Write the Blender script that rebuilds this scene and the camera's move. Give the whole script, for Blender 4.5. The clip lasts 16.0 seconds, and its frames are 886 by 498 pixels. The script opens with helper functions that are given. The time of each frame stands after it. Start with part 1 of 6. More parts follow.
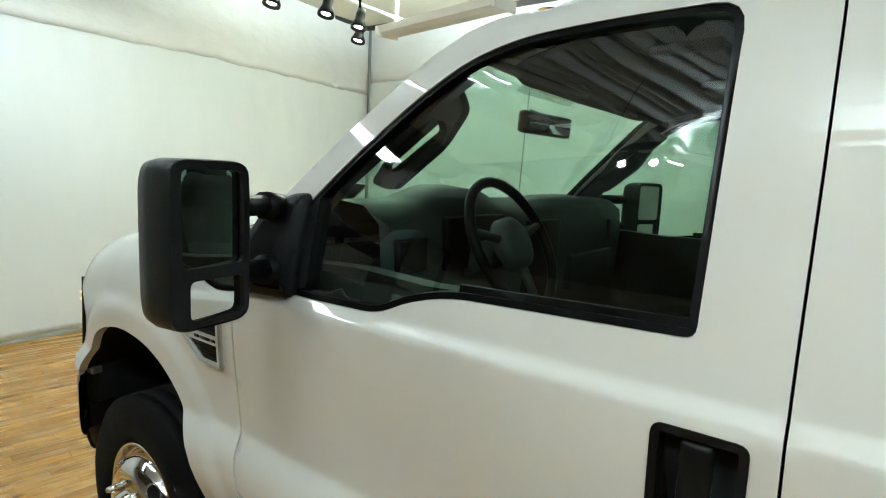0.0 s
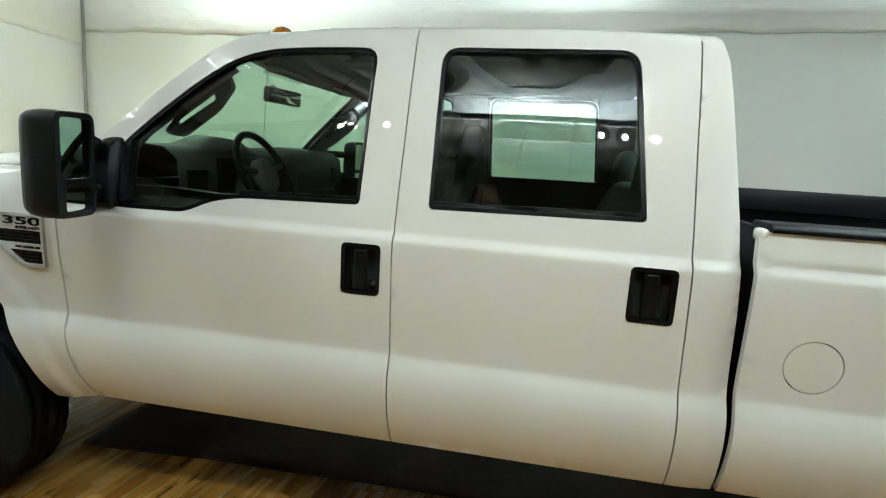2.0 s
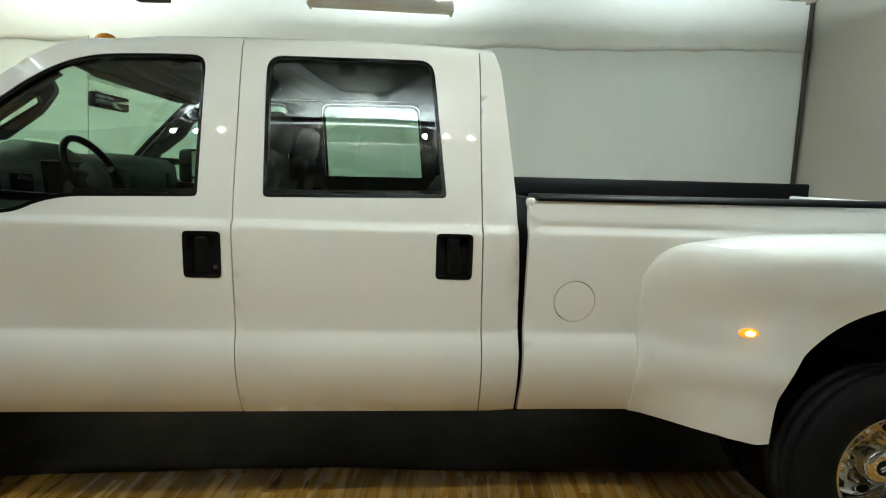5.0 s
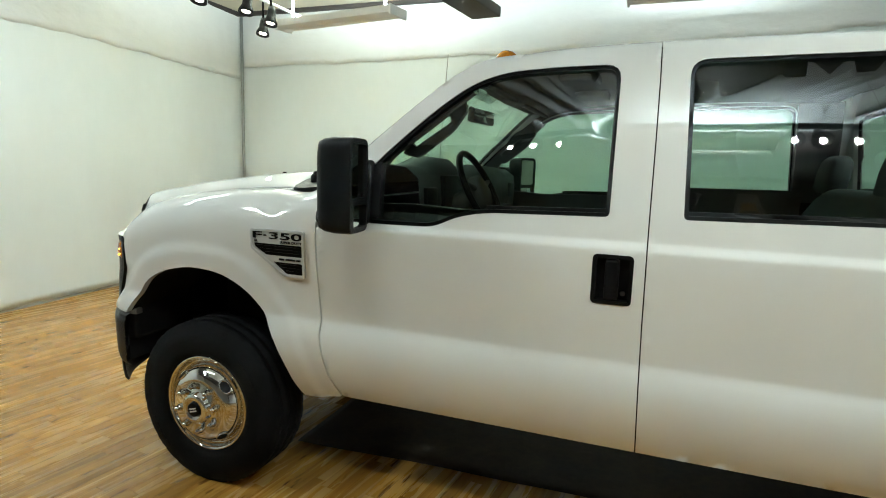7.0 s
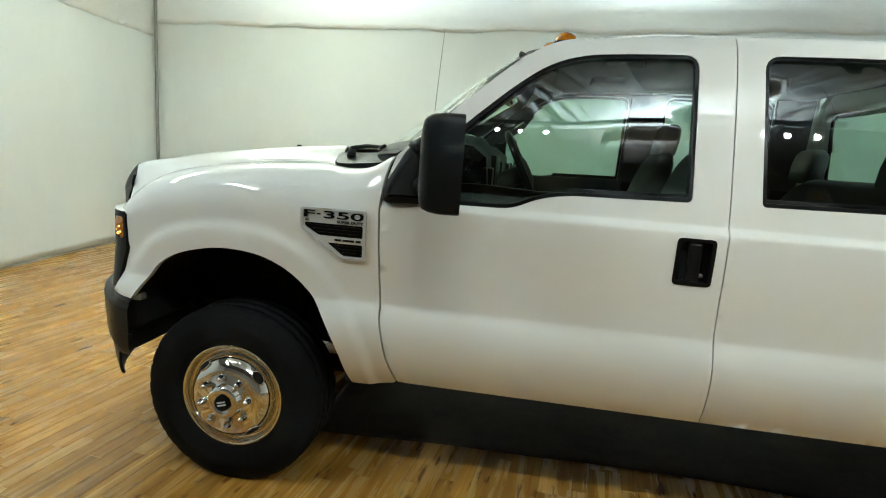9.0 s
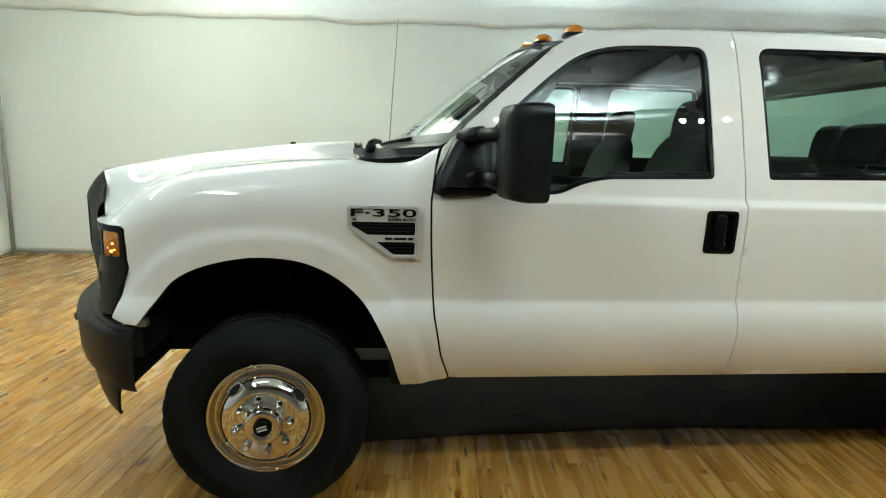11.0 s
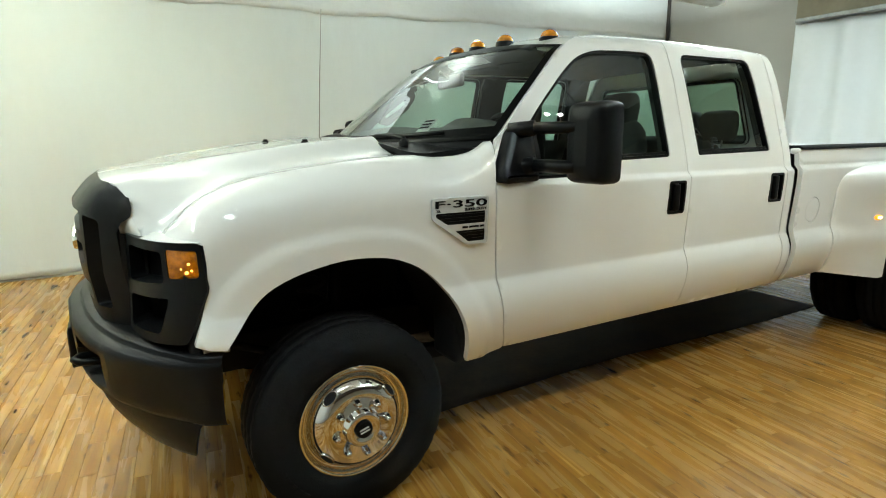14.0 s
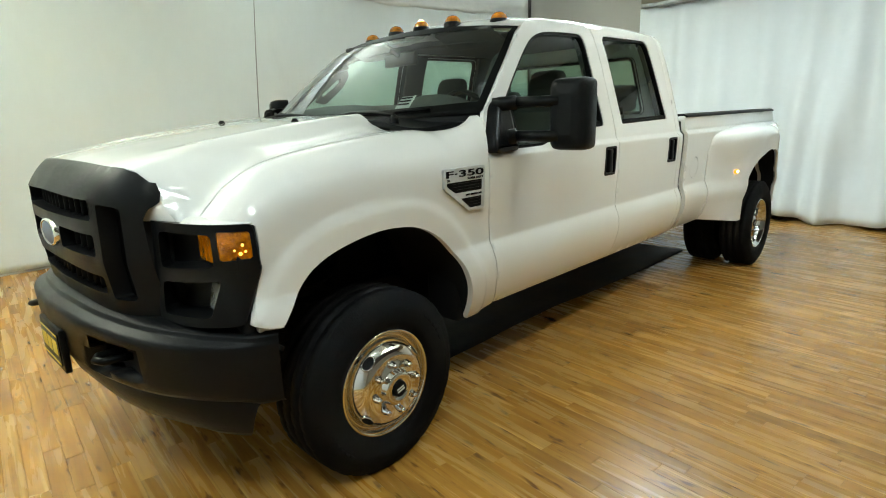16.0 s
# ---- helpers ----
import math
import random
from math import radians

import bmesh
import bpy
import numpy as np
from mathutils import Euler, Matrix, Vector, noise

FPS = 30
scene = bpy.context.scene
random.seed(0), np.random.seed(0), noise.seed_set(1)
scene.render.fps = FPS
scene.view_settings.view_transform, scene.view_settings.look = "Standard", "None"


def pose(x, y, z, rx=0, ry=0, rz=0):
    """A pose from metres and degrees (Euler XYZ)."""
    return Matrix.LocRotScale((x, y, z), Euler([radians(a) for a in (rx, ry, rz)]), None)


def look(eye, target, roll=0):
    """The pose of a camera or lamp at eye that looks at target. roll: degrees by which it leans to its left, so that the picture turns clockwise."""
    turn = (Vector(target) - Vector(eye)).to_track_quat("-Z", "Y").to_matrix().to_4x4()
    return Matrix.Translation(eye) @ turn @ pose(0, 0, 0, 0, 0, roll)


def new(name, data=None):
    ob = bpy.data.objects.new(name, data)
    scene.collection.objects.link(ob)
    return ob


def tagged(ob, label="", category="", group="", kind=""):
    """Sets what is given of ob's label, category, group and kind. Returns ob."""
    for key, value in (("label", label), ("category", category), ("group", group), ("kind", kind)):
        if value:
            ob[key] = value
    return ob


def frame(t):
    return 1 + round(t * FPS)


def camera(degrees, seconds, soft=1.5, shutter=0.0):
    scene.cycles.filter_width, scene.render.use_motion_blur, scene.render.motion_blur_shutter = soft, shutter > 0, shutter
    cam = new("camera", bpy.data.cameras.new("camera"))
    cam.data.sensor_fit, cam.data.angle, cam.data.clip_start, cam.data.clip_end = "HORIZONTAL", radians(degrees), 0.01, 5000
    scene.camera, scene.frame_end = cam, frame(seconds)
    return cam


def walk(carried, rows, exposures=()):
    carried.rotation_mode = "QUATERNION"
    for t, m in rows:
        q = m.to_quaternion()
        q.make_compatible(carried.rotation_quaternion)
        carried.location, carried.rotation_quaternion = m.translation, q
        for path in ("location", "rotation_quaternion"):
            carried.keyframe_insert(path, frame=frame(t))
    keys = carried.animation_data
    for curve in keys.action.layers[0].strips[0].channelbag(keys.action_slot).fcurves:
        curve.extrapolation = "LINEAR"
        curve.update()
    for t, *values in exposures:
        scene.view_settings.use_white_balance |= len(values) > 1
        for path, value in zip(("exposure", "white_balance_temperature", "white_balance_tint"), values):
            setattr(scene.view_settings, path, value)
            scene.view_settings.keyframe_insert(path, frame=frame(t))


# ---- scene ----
cam = camera(76.7, 16.0, soft=1.05)
PATH = [
    (0, (1.915, -1.812, 1.591), (0.736, -0.218, 1.333), 2.5),
    (0.5, (2.021, -2.043, 1.582), (1.016, -0.347, 1.244), 5.2),
    (1, (2.114, -2.27, 1.573), (1.328, -0.466, 1.218), 4.6),
    (1.5, (2.185, -2.501, 1.545), (1.633, -0.612, 1.19), 3.3),
    (2, (2.338, -2.699, 1.544), (1.996, -0.756, 1.217), 3.8),
    (2.5, (2.496, -2.869, 1.52), (2.375, -0.9, 1.194), 3.3),
    (3, (2.55, -2.98, 1.479), (2.827, -1.022, 1.18), 1.3),
    (5.5, (2.382, -3.042, 1.475), (2.437, -1.06, 1.21), 2.4),
    (6, (2.216, -3.054, 1.502), (1.902, -1.101, 1.201), 2.5),
    (6.5, (2.058, -2.996, 1.5), (1.445, -1.116, 1.204), 2.3),
    (7, (1.861, -2.9, 1.518), (1.186, -1.04, 1.227), 1.9),
    (7.5, (1.712, -2.847, 1.524), (1.055, -0.983, 1.216), 1.6),
    (8, (1.538, -2.915, 1.502), (0.975, -1.025, 1.174), 2.2),
    (8.5, (1.351, -3.022, 1.5), (0.922, -1.1, 1.154), 3.3),
    (11, (0.442, -3.041, 1.445), (0.658, -1.083, 1.099), 1.9),
    (11.5, (0.215, -2.986, 1.456), (0.525, -1.047, 1.079), 0.4),
    (12, (0.026, -2.969, 1.458), (0.476, -1.062, 1.062), 1.3),
    (12.5, (-0.22, -3.023, 1.459), (0.447, -1.176, 1.082), 0.9),
    (13, (-0.396, -3.02, 1.446), (0.388, -1.22, 1.068), 1.3),
    (13.5, (-0.575, -2.925, 1.454), (0.328, -1.183, 1.067), -0.8),
    (14, (-0.736, -2.834, 1.465), (0.269, -1.149, 1.077), -0.2),
    (14.5, (-0.911, -2.827, 1.453), (0.223, -1.227, 1.059), -0.8),
    (15, (-1.124, -2.825, 1.457), (0.139, -1.335, 1.022), -0.5),
    (15.5, (-1.239, -2.741, 1.446), (0.09, -1.312, 1.008), -0.1),
    (16, (-1.354, -2.594, 1.459), (0.043, -1.241, 0.993), -1.7),
]
EXPOSURES = [(0.0, 0.31, 6620, 10), (2.0, 0.29, 6750, 10), (3.0, 0.40, 7050, 10), (5.5, 0.13, 7000, 10), (6.0, 0.13, 6850, 10), (7.0, 0.26, 6720, 10), (8.5, 0.29, 6680, 10), (11.0, 0.41, 6700, 10), (13.0, 0.46, 6800, 10), (14.5, 0.49, 6950, 10), (16.0, 0.49, 6950, 10)]
walk(cam, [(t, look(eye, target, roll)) for t, eye, target, roll in PATH], EXPOSURES)

# ---------------------------------------------------------------- world, light, exposure
world = bpy.data.worlds.new("world")
scene.world = world
world.use_nodes = True
world.node_tree.nodes["Background"].inputs["Color"].default_value = (0.9, 0.95, 1.0, 1)
world.node_tree.nodes["Background"].inputs["Strength"].default_value = 0.004


# ---------------------------------------------------------------- materials
def material(name, colour, rough=0.5, metal=0.0, spec=0.5, coat=0.0, vary=0.0, vary_scale=6.0, bump=0.0, bump_scale=60.0, stretch=(1, 1, 1), bump_depth=0.004):
    """A principled material with colour and roughness varied at two scales, and fine relief."""
    m = bpy.data.materials.new(name)
    m.use_nodes = True
    t = m.node_tree
    b = t.nodes["Principled BSDF"]
    b.inputs["Base Color"].default_value = (*colour, 1)
    b.inputs["Roughness"].default_value = rough
    b.inputs["Metallic"].default_value = metal
    b.inputs["Specular IOR Level"].default_value = spec
    b.inputs["Coat Weight"].default_value = coat
    b.inputs["Coat Roughness"].default_value = 0.025
    if not (vary or bump):
        return m
    co = t.nodes.new("ShaderNodeTexCoord")
    mp = t.nodes.new("ShaderNodeMapping")
    mp.inputs["Scale"].default_value = stretch
    t.links.new(co.outputs["Object"], mp.inputs["Vector"])
    if vary:
        n1 = t.nodes.new("ShaderNodeTexNoise")
        n1.inputs["Scale"].default_value = vary_scale
        n1.inputs["Detail"].default_value = 6
        n2 = t.nodes.new("ShaderNodeTexNoise")
        n2.inputs["Scale"].default_value = vary_scale * 9
        n2.inputs["Detail"].default_value = 3
        add = t.nodes.new("ShaderNodeMath")
        add.operation = "MULTIPLY_ADD"
        add.inputs[1].default_value = 0.4
        t.links.new(mp.outputs[0], n1.inputs["Vector"])
        t.links.new(mp.outputs[0], n2.inputs["Vector"])
        t.links.new(n2.outputs["Fac"], add.inputs[0])
        t.links.new(n1.outputs["Fac"], add.inputs[2])
        ramp = t.nodes.new("ShaderNodeValToRGB")
        ramp.color_ramp.elements[0].position = 0.45
        ramp.color_ramp.elements[1].position = 0.95
        ramp.color_ramp.elements[0].color = (*[c * (1 - vary) for c in colour], 1)
        ramp.color_ramp.elements[1].color = (*[min(1, c * (1 + vary)) for c in colour], 1)
        t.links.new(add.outputs[0], ramp.inputs["Fac"])
        t.links.new(ramp.outputs["Color"], b.inputs["Base Color"])
        rr = t.nodes.new("ShaderNodeMapRange")
        rr.inputs["From Min"].default_value, rr.inputs["From Max"].default_value = 0.4, 1.0
        rr.inputs["To Min"].default_value, rr.inputs["To Max"].default_value = rough * 0.85, min(1, rough * 1.2)
        t.links.new(add.outputs[0], rr.inputs["Value"])
        t.links.new(rr.outputs["Result"], b.inputs["Roughness"])
    if bump:
        n3 = t.nodes.new("ShaderNodeTexNoise")
        n3.inputs["Scale"].default_value = bump_scale
        n3.inputs["Detail"].default_value = 5
        t.links.new(mp.outputs[0], n3.inputs["Vector"])
        bp = t.nodes.new("ShaderNodeBump")
        bp.inputs["Strength"].default_value = bump
        bp.inputs["Distance"].default_value = bump_depth
        t.links.new(n3.outputs["Fac"], bp.inputs["Height"])
        t.links.new(bp.outputs["Normal"], b.inputs["Normal"])
    return m


def glowing(name, colour, strength):
    m = bpy.data.materials.new(name)
    m.use_nodes = True
    b = m.node_tree.nodes["Principled BSDF"]
    b.inputs["Base Color"].default_value = (*colour, 1)
    b.inputs["Emission Color"].default_value = (*colour, 1)
    b.inputs["Emission Strength"].default_value = strength
    return m


def pane(name, tint, gloss=(1, 1, 1), base=0.088):
    """Thin tinted glass: it lets light straight through and mirrors by Fresnel."""
    m = bpy.data.materials.new(name)
    m.use_nodes = True
    t = m.node_tree
    t.nodes.remove(t.nodes["Principled BSDF"])
    tr = t.nodes.new("ShaderNodeBsdfTransparent")
    tr.inputs["Color"].default_value = (*tint, 1)
    gl = t.nodes.new("ShaderNodeBsdfGlossy")
    gl.inputs["Color"].default_value = (*gloss, 1)
    gl.inputs["Roughness"].default_value = 0.015
    lw = t.nodes.new("ShaderNodeLayerWeight")
    lw.inputs["Blend"].default_value = 0.5
    pw = t.nodes.new("ShaderNodeMath")
    pw.operation = "POWER"
    pw.inputs[1].default_value = 5.0
    fr = t.nodes.new("ShaderNodeMath")
    fr.operation = "MULTIPLY_ADD"
    fr.inputs[1].default_value, fr.inputs[2].default_value = 1 - base, base
    t.links.new(lw.outputs["Facing"], pw.inputs[0])
    t.links.new(pw.outputs[0], fr.inputs[0])
    mix = t.nodes.new("ShaderNodeMixShader")
    t.links.new(fr.outputs[0], mix.inputs["Fac"])
    t.links.new(tr.outputs[0], mix.inputs[1])
    t.links.new(gl.outputs[0], mix.inputs[2])
    t.links.new(mix.outputs[0], t.nodes["Material Output"].inputs["Surface"])
    return m


def wood():
    """Honey-coloured laminate strips: every piece its own tone, long grain, dark knots and streaks."""
    m = bpy.data.materials.new("laminate_oak")
    m.use_nodes = True
    t = m.node_tree
    b = t.nodes["Principled BSDF"]
    co = t.nodes.new("ShaderNodeTexCoord")
    info = t.nodes.new("ShaderNodeObjectInfo")
    isl = t.nodes.new("ShaderNodeNewGeometry")
    rnd = t.nodes.new("ShaderNodeMath")
    rnd.operation = "ADD"
    t.links.new(info.outputs["Random"], rnd.inputs[0])
    t.links.new(isl.outputs["Random Per Island"], rnd.inputs[1])
    fr = t.nodes.new("ShaderNodeMath")
    fr.operation = "FRACT"
    t.links.new(rnd.outputs[0], fr.inputs[0])
    off = t.nodes.new("ShaderNodeVectorMath")
    off.operation = "SCALE"
    off.inputs[0].default_value = (17.0, 31.0, 0.0)
    t.links.new(fr.outputs[0], off.inputs["Scale"])
    mv = t.nodes.new("ShaderNodeVectorMath")
    mv.operation = "ADD"
    t.links.new(co.outputs["Object"], mv.inputs[0])
    t.links.new(off.outputs[0], mv.inputs[1])
    mp = t.nodes.new("ShaderNodeMapping")
    mp.inputs["Scale"].default_value = (0.6, 7.0, 1.0)
    t.links.new(mv.outputs[0], mp.inputs["Vector"])
    grain = t.nodes.new("ShaderNodeTexNoise")
    grain.inputs["Scale"].default_value = 2.1
    grain.inputs["Detail"].default_value = 5
    grain.inputs["Distortion"].default_value = 0.6
    t.links.new(mp.outputs[0], grain.inputs["Vector"])
    ramp = t.nodes.new("ShaderNodeValToRGB")
    e = ramp.color_ramp.elements
    e[0].position, e[0].color = 0.25, (0.235, 0.105, 0.019, 1)
    e[1].position, e[1].color = 0.72, (0.455, 0.245, 0.058, 1)
    for p, c in ((0.40, (0.315, 0.146, 0.027, 1)), (0.5, (0.385, 0.188, 0.036, 1))):
        n = e.new(p)
        n.color = c
    knot_map = t.nodes.new("ShaderNodeMapping")
    knot_map.inputs["Scale"].default_value = (5.0, 21.0, 1.0)
    t.links.new(mv.outputs[0], knot_map.inputs["Vector"])
    knot = t.nodes.new("ShaderNodeTexNoise")
    knot.inputs["Scale"].default_value = 1.0
    knot.inputs["Detail"].default_value = 3
    t.links.new(knot_map.outputs[0], knot.inputs["Vector"])
    spotty = t.nodes.new("ShaderNodeValToRGB")
    spotty.color_ramp.elements[0].position, spotty.color_ramp.elements[0].color = 0.30, (0.30, 0.22, 0.17, 1)
    spotty.color_ramp.elements[1].position, spotty.color_ramp.elements[1].color = 0.39, (1, 1, 1, 1)
    t.links.new(knot.outputs["Fac"], spotty.inputs["Fac"])
    vein_map = t.nodes.new("ShaderNodeMapping")
    vein_map.inputs["Scale"].default_value = (1.3, 75.0, 1.0)
    t.links.new(mv.outputs[0], vein_map.inputs["Vector"])
    vein = t.nodes.new("ShaderNodeTexNoise")
    vein.inputs["Scale"].default_value = 1.0
    vein.inputs["Detail"].default_value = 4
    t.links.new(vein_map.outputs[0], vein.inputs["Vector"])
    lines = t.nodes.new("ShaderNodeValToRGB")
    lines.color_ramp.elements[0].position, lines.color_ramp.elements[0].color = 0.30, (0.74, 0.64, 0.52, 1)
    lines.color_ramp.elements[1].position, lines.color_ramp.elements[1].color = 0.42, (1, 1, 1, 1)
    t.links.new(vein.outputs["Fac"], lines.inputs["Fac"])
    veined = t.nodes.new("ShaderNodeMix")
    veined.data_type, veined.blend_type = "RGBA", "MULTIPLY"
    veined.inputs["Factor"].default_value = 1.0
    t.links.new(lines.outputs["Color"], veined.inputs["A"])
    t.links.new(spotty.outputs["Color"], veined.inputs["B"])
    dark = t.nodes.new("ShaderNodeMix")
    dark.data_type, dark.blend_type = "RGBA", "MULTIPLY"
    dark.inputs["Factor"].default_value = 1.0
    t.links.new(ramp.outputs["Color"], dark.inputs["A"])
    t.links.new(veined.outputs["Result"], dark.inputs["B"])
    t.links.new(grain.outputs["Fac"], ramp.inputs["Fac"])
    sap_map = t.nodes.new("ShaderNodeMapping")
    sap_map.inputs["Scale"].default_value = (0.55, 24.0, 1.0)
    t.links.new(mv.outputs[0], sap_map.inputs["Vector"])
    sap = t.nodes.new("ShaderNodeTexNoise")
    sap.inputs["Scale"].default_value = 1.0
    sap.inputs["Detail"].default_value = 2
    t.links.new(sap_map.outputs[0], sap.inputs["Vector"])
    pale = t.nodes.new("ShaderNodeMapRange")
    pale.inputs["From Min"].default_value, pale.inputs["From Max"].default_value = 0.61, 0.68
    pale.inputs["To Min"].default_value, pale.inputs["To Max"].default_value = 0.0, 0.42
    t.links.new(sap.outputs["Fac"], pale.inputs["Value"])
    sapwood = t.nodes.new("ShaderNodeMix")
    sapwood.data_type = "RGBA"
    sapwood.inputs["B"].default_value = (0.70, 0.46, 0.16, 1)
    t.links.new(pale.outputs[0], sapwood.inputs["Factor"])
    t.links.new(dark.outputs["Result"], sapwood.inputs["A"])
    hsv = t.nodes.new("ShaderNodeHueSaturation")
    val = t.nodes.new("ShaderNodeMapRange")
    val.inputs["To Min"].default_value, val.inputs["To Max"].default_value = 0.82, 1.15
    t.links.new(fr.outputs[0], val.inputs["Value"])
    t.links.new(val.outputs[0], hsv.inputs["Value"])
    t.links.new(sapwood.outputs["Result"], hsv.inputs["Color"])
    t.links.new(hsv.outputs["Color"], b.inputs["Base Color"])
    b.inputs["Roughness"].default_value = 0.33
    b.inputs["Specular IOR Level"].default_value = 0.5
    rough = t.nodes.new("ShaderNodeMapRange")
    rough.inputs["To Min"].default_value, rough.inputs["To Max"].default_value = 0.20, 0.34
    t.links.new(grain.outputs["Fac"], rough.inputs["Value"])
    t.links.new(rough.outputs[0], b.inputs["Roughness"])
    bp = t.nodes.new("ShaderNodeBump")
    bp.inputs["Strength"].default_value = 0.12
    bp.inputs["Distance"].default_value = 0.002
    t.links.new(grain.outputs["Fac"], bp.inputs["Height"])
    t.links.new(bp.outputs["Normal"], b.inputs["Normal"])
    return m


PAINT = material("white_paint", (0.80, 0.80, 0.78), 0.6, spec=0.15, coat=1.0)
BLACK = material("black_plastic", (0.0045, 0.005, 0.0055), 0.33, spec=0.14, vary=0.25, vary_scale=9, bump=0.25, bump_scale=350)
TRIM = material("black_rubber_trim", (0.003, 0.0033, 0.0033), 0.34, spec=0.09)
HANDLE = material("satin_black_handle", (0.004, 0.004, 0.004), 0.34, spec=0.10)
DARK = material("dark_underbody", (0.007, 0.007, 0.007), 0.85, spec=0.15, vary=0.4, vary_scale=5)
LINER_AND_SHADE = material("black_liner_and_shade", (0.0035, 0.0035, 0.004), 0.45, spec=0.07, bump=0.3, bump_scale=160)
RUBBER = material("tyre_rubber", (0.004, 0.004, 0.004), 0.75, spec=0.09, vary=0.3, vary_scale=12, bump=0.3, bump_scale=120)
CHROME = material("polished_chrome", (0.69, 0.68, 0.66), 0.07, metal=1.0, vary=0.03, vary_scale=8)
STEEL = material("dull_steel", (0.34, 0.34, 0.33), 0.45, metal=0.8, vary=0.3, vary_scale=8)
SILVER = material("silver_badge", (0.56, 0.57, 0.57), 0.4, metal=0.15)
GLASS = pane("green_tinted_glass", (0.61, 0.785, 0.695))
SCREEN = pane("windshield_glass", (0.76, 0.90, 0.82), base=0.13)
MIRROR = material("mirror_glass", (0.75, 0.78, 0.77), 0.02, metal=1.0)
GREY = material("grey_interior_plastic", (0.038, 0.042, 0.042), 0.6, vary=0.1, vary_scale=12, bump=0.2, bump_scale=200)
CLOTH = material("grey_seat_cloth", (0.05, 0.05, 0.049), 0.9, vary=0.15, vary_scale=20, bump=0.4, bump_scale=260)
HEADLINER = material("headliner_cloth", (0.075, 0.08, 0.077), 0.95, vary=0.06, vary_scale=8, bump=0.2, bump_scale=200)
AMBER = material("amber_lens", (0.62, 0.19, 0.003), 0.10, coat=0.4, vary=0.6, vary_scale=30, bump=0.9, bump_scale=85)
AMBER.node_tree.nodes["Principled BSDF"].inputs["Transmission Weight"].default_value = 0.25
AMBER_LIT = glowing("amber_lamp_lit", (1.0, 0.30, 0.02), 0.9)
WARM_BULB = glowing("warm_bulb", (1.0, 0.72, 0.3), 6.0)
TURN_BULB = glowing("turn_lamp_filament", (1.0, 0.50, 0.07), 2.2)
LENS = material("clear_lens", (0.30, 0.31, 0.30), 0.12, spec=0.8, coat=1.0)
BLUE = material("blue_enamel", (0.10, 0.12, 0.17), 0.35, spec=0.3)
YELLOW = material("yellow_plate", (0.65, 0.48, 0.03), 0.4, vary=0.1)
FABRIC = material("white_wall_cloth", (0.75, 0.79, 0.79), 0.9, vary=0.025, vary_scale=0.7, bump=0.55, bump_scale=0.9, stretch=(1.7, 1.7, 0.75), bump_depth=0.03)
FABRIC_UP = material("white_upper_cloth", (0.78, 0.79, 0.78), 0.92, vary=0.03, vary_scale=0.9, bump=0.8, bump_scale=2.2, stretch=(1.0, 1.0, 1.8), bump_depth=0.035)
CURTAIN = material("white_curtain_cloth", (0.80, 0.83, 0.84), 0.9, vary=0.03, vary_scale=1.5, bump=0.3, bump_scale=30)
PLASTER = material("painted_wall", (0.42, 0.40, 0.36), 0.85, vary=0.03, vary_scale=1.2, bump=0.1, bump_scale=60)
# Dark base colour stands in for a ceiling that gets no light.
CEIL_UNLIT = material("unlit_ceiling_panel", (0.13, 0.125, 0.11), 0.75, vary=0.1, vary_scale=1.0)
CEIL = material("ceiling_board", (0.60, 0.56, 0.45), 0.9, vary=0.06, vary_scale=1.5, bump=0.1, bump_scale=40)
FASCIA = material("brown_board", (0.33, 0.29, 0.21), 0.8, vary=0.15, vary_scale=2.0, bump=0.1, bump_scale=30)
# Dark boards and posts; also the backlit underside of the hung strip fixture.
DARK_BROWN = material("dark_brown", (0.05, 0.04, 0.035), 0.7, vary=0.3, vary_scale=4)
WHITE = material("white_enamel", (0.78, 0.78, 0.76), 0.4, vary=0.03, vary_scale=6)
PIPE = material("grey_pipe", (0.30, 0.31, 0.30), 0.5, vary=0.1)
SKIRT = material("grey_skirting", (0.33, 0.32, 0.29), 0.7, vary=0.15)
TUBE = glowing("fluorescent_tube", (0.93, 1.0, 0.93), 14.0)
SPOT_GLOW = glowing("spot_lamp_face", (1.0, 0.95, 0.84), 60.0)
WOOD = wood()
VINYL_AND_SHADE = material("dark_vinyl_and_shade", (0.046, 0.033, 0.022), 0.6, spec=0.08, vary=0.5, vary_scale=3, bump=0.2, bump_scale=40)
GROUT = material("floor_joint", (0.30, 0.15, 0.035), 0.8)


# ---------------------------------------------------------------- mesh helpers
def part(name, bm, mat, parent=None, label="", smooth=True):
    me = bpy.data.meshes.new(name)
    for f in bm.faces:
        f.smooth = smooth
    bm.to_mesh(me)
    bm.free()
    for one in mat if isinstance(mat, (list, tuple)) else (mat,):
        me.materials.append(one)
    ob = new(name, me)
    if parent:
        ob.parent = parent
    return tagged(ob, label) if label else ob


def thing(name, label, category, group="", kind="", at=(0, 0, 0)):
    ob = new(name)
    ob.empty_display_size = 0.2
    ob.location = at
    return tagged(ob, label, category, group, kind)


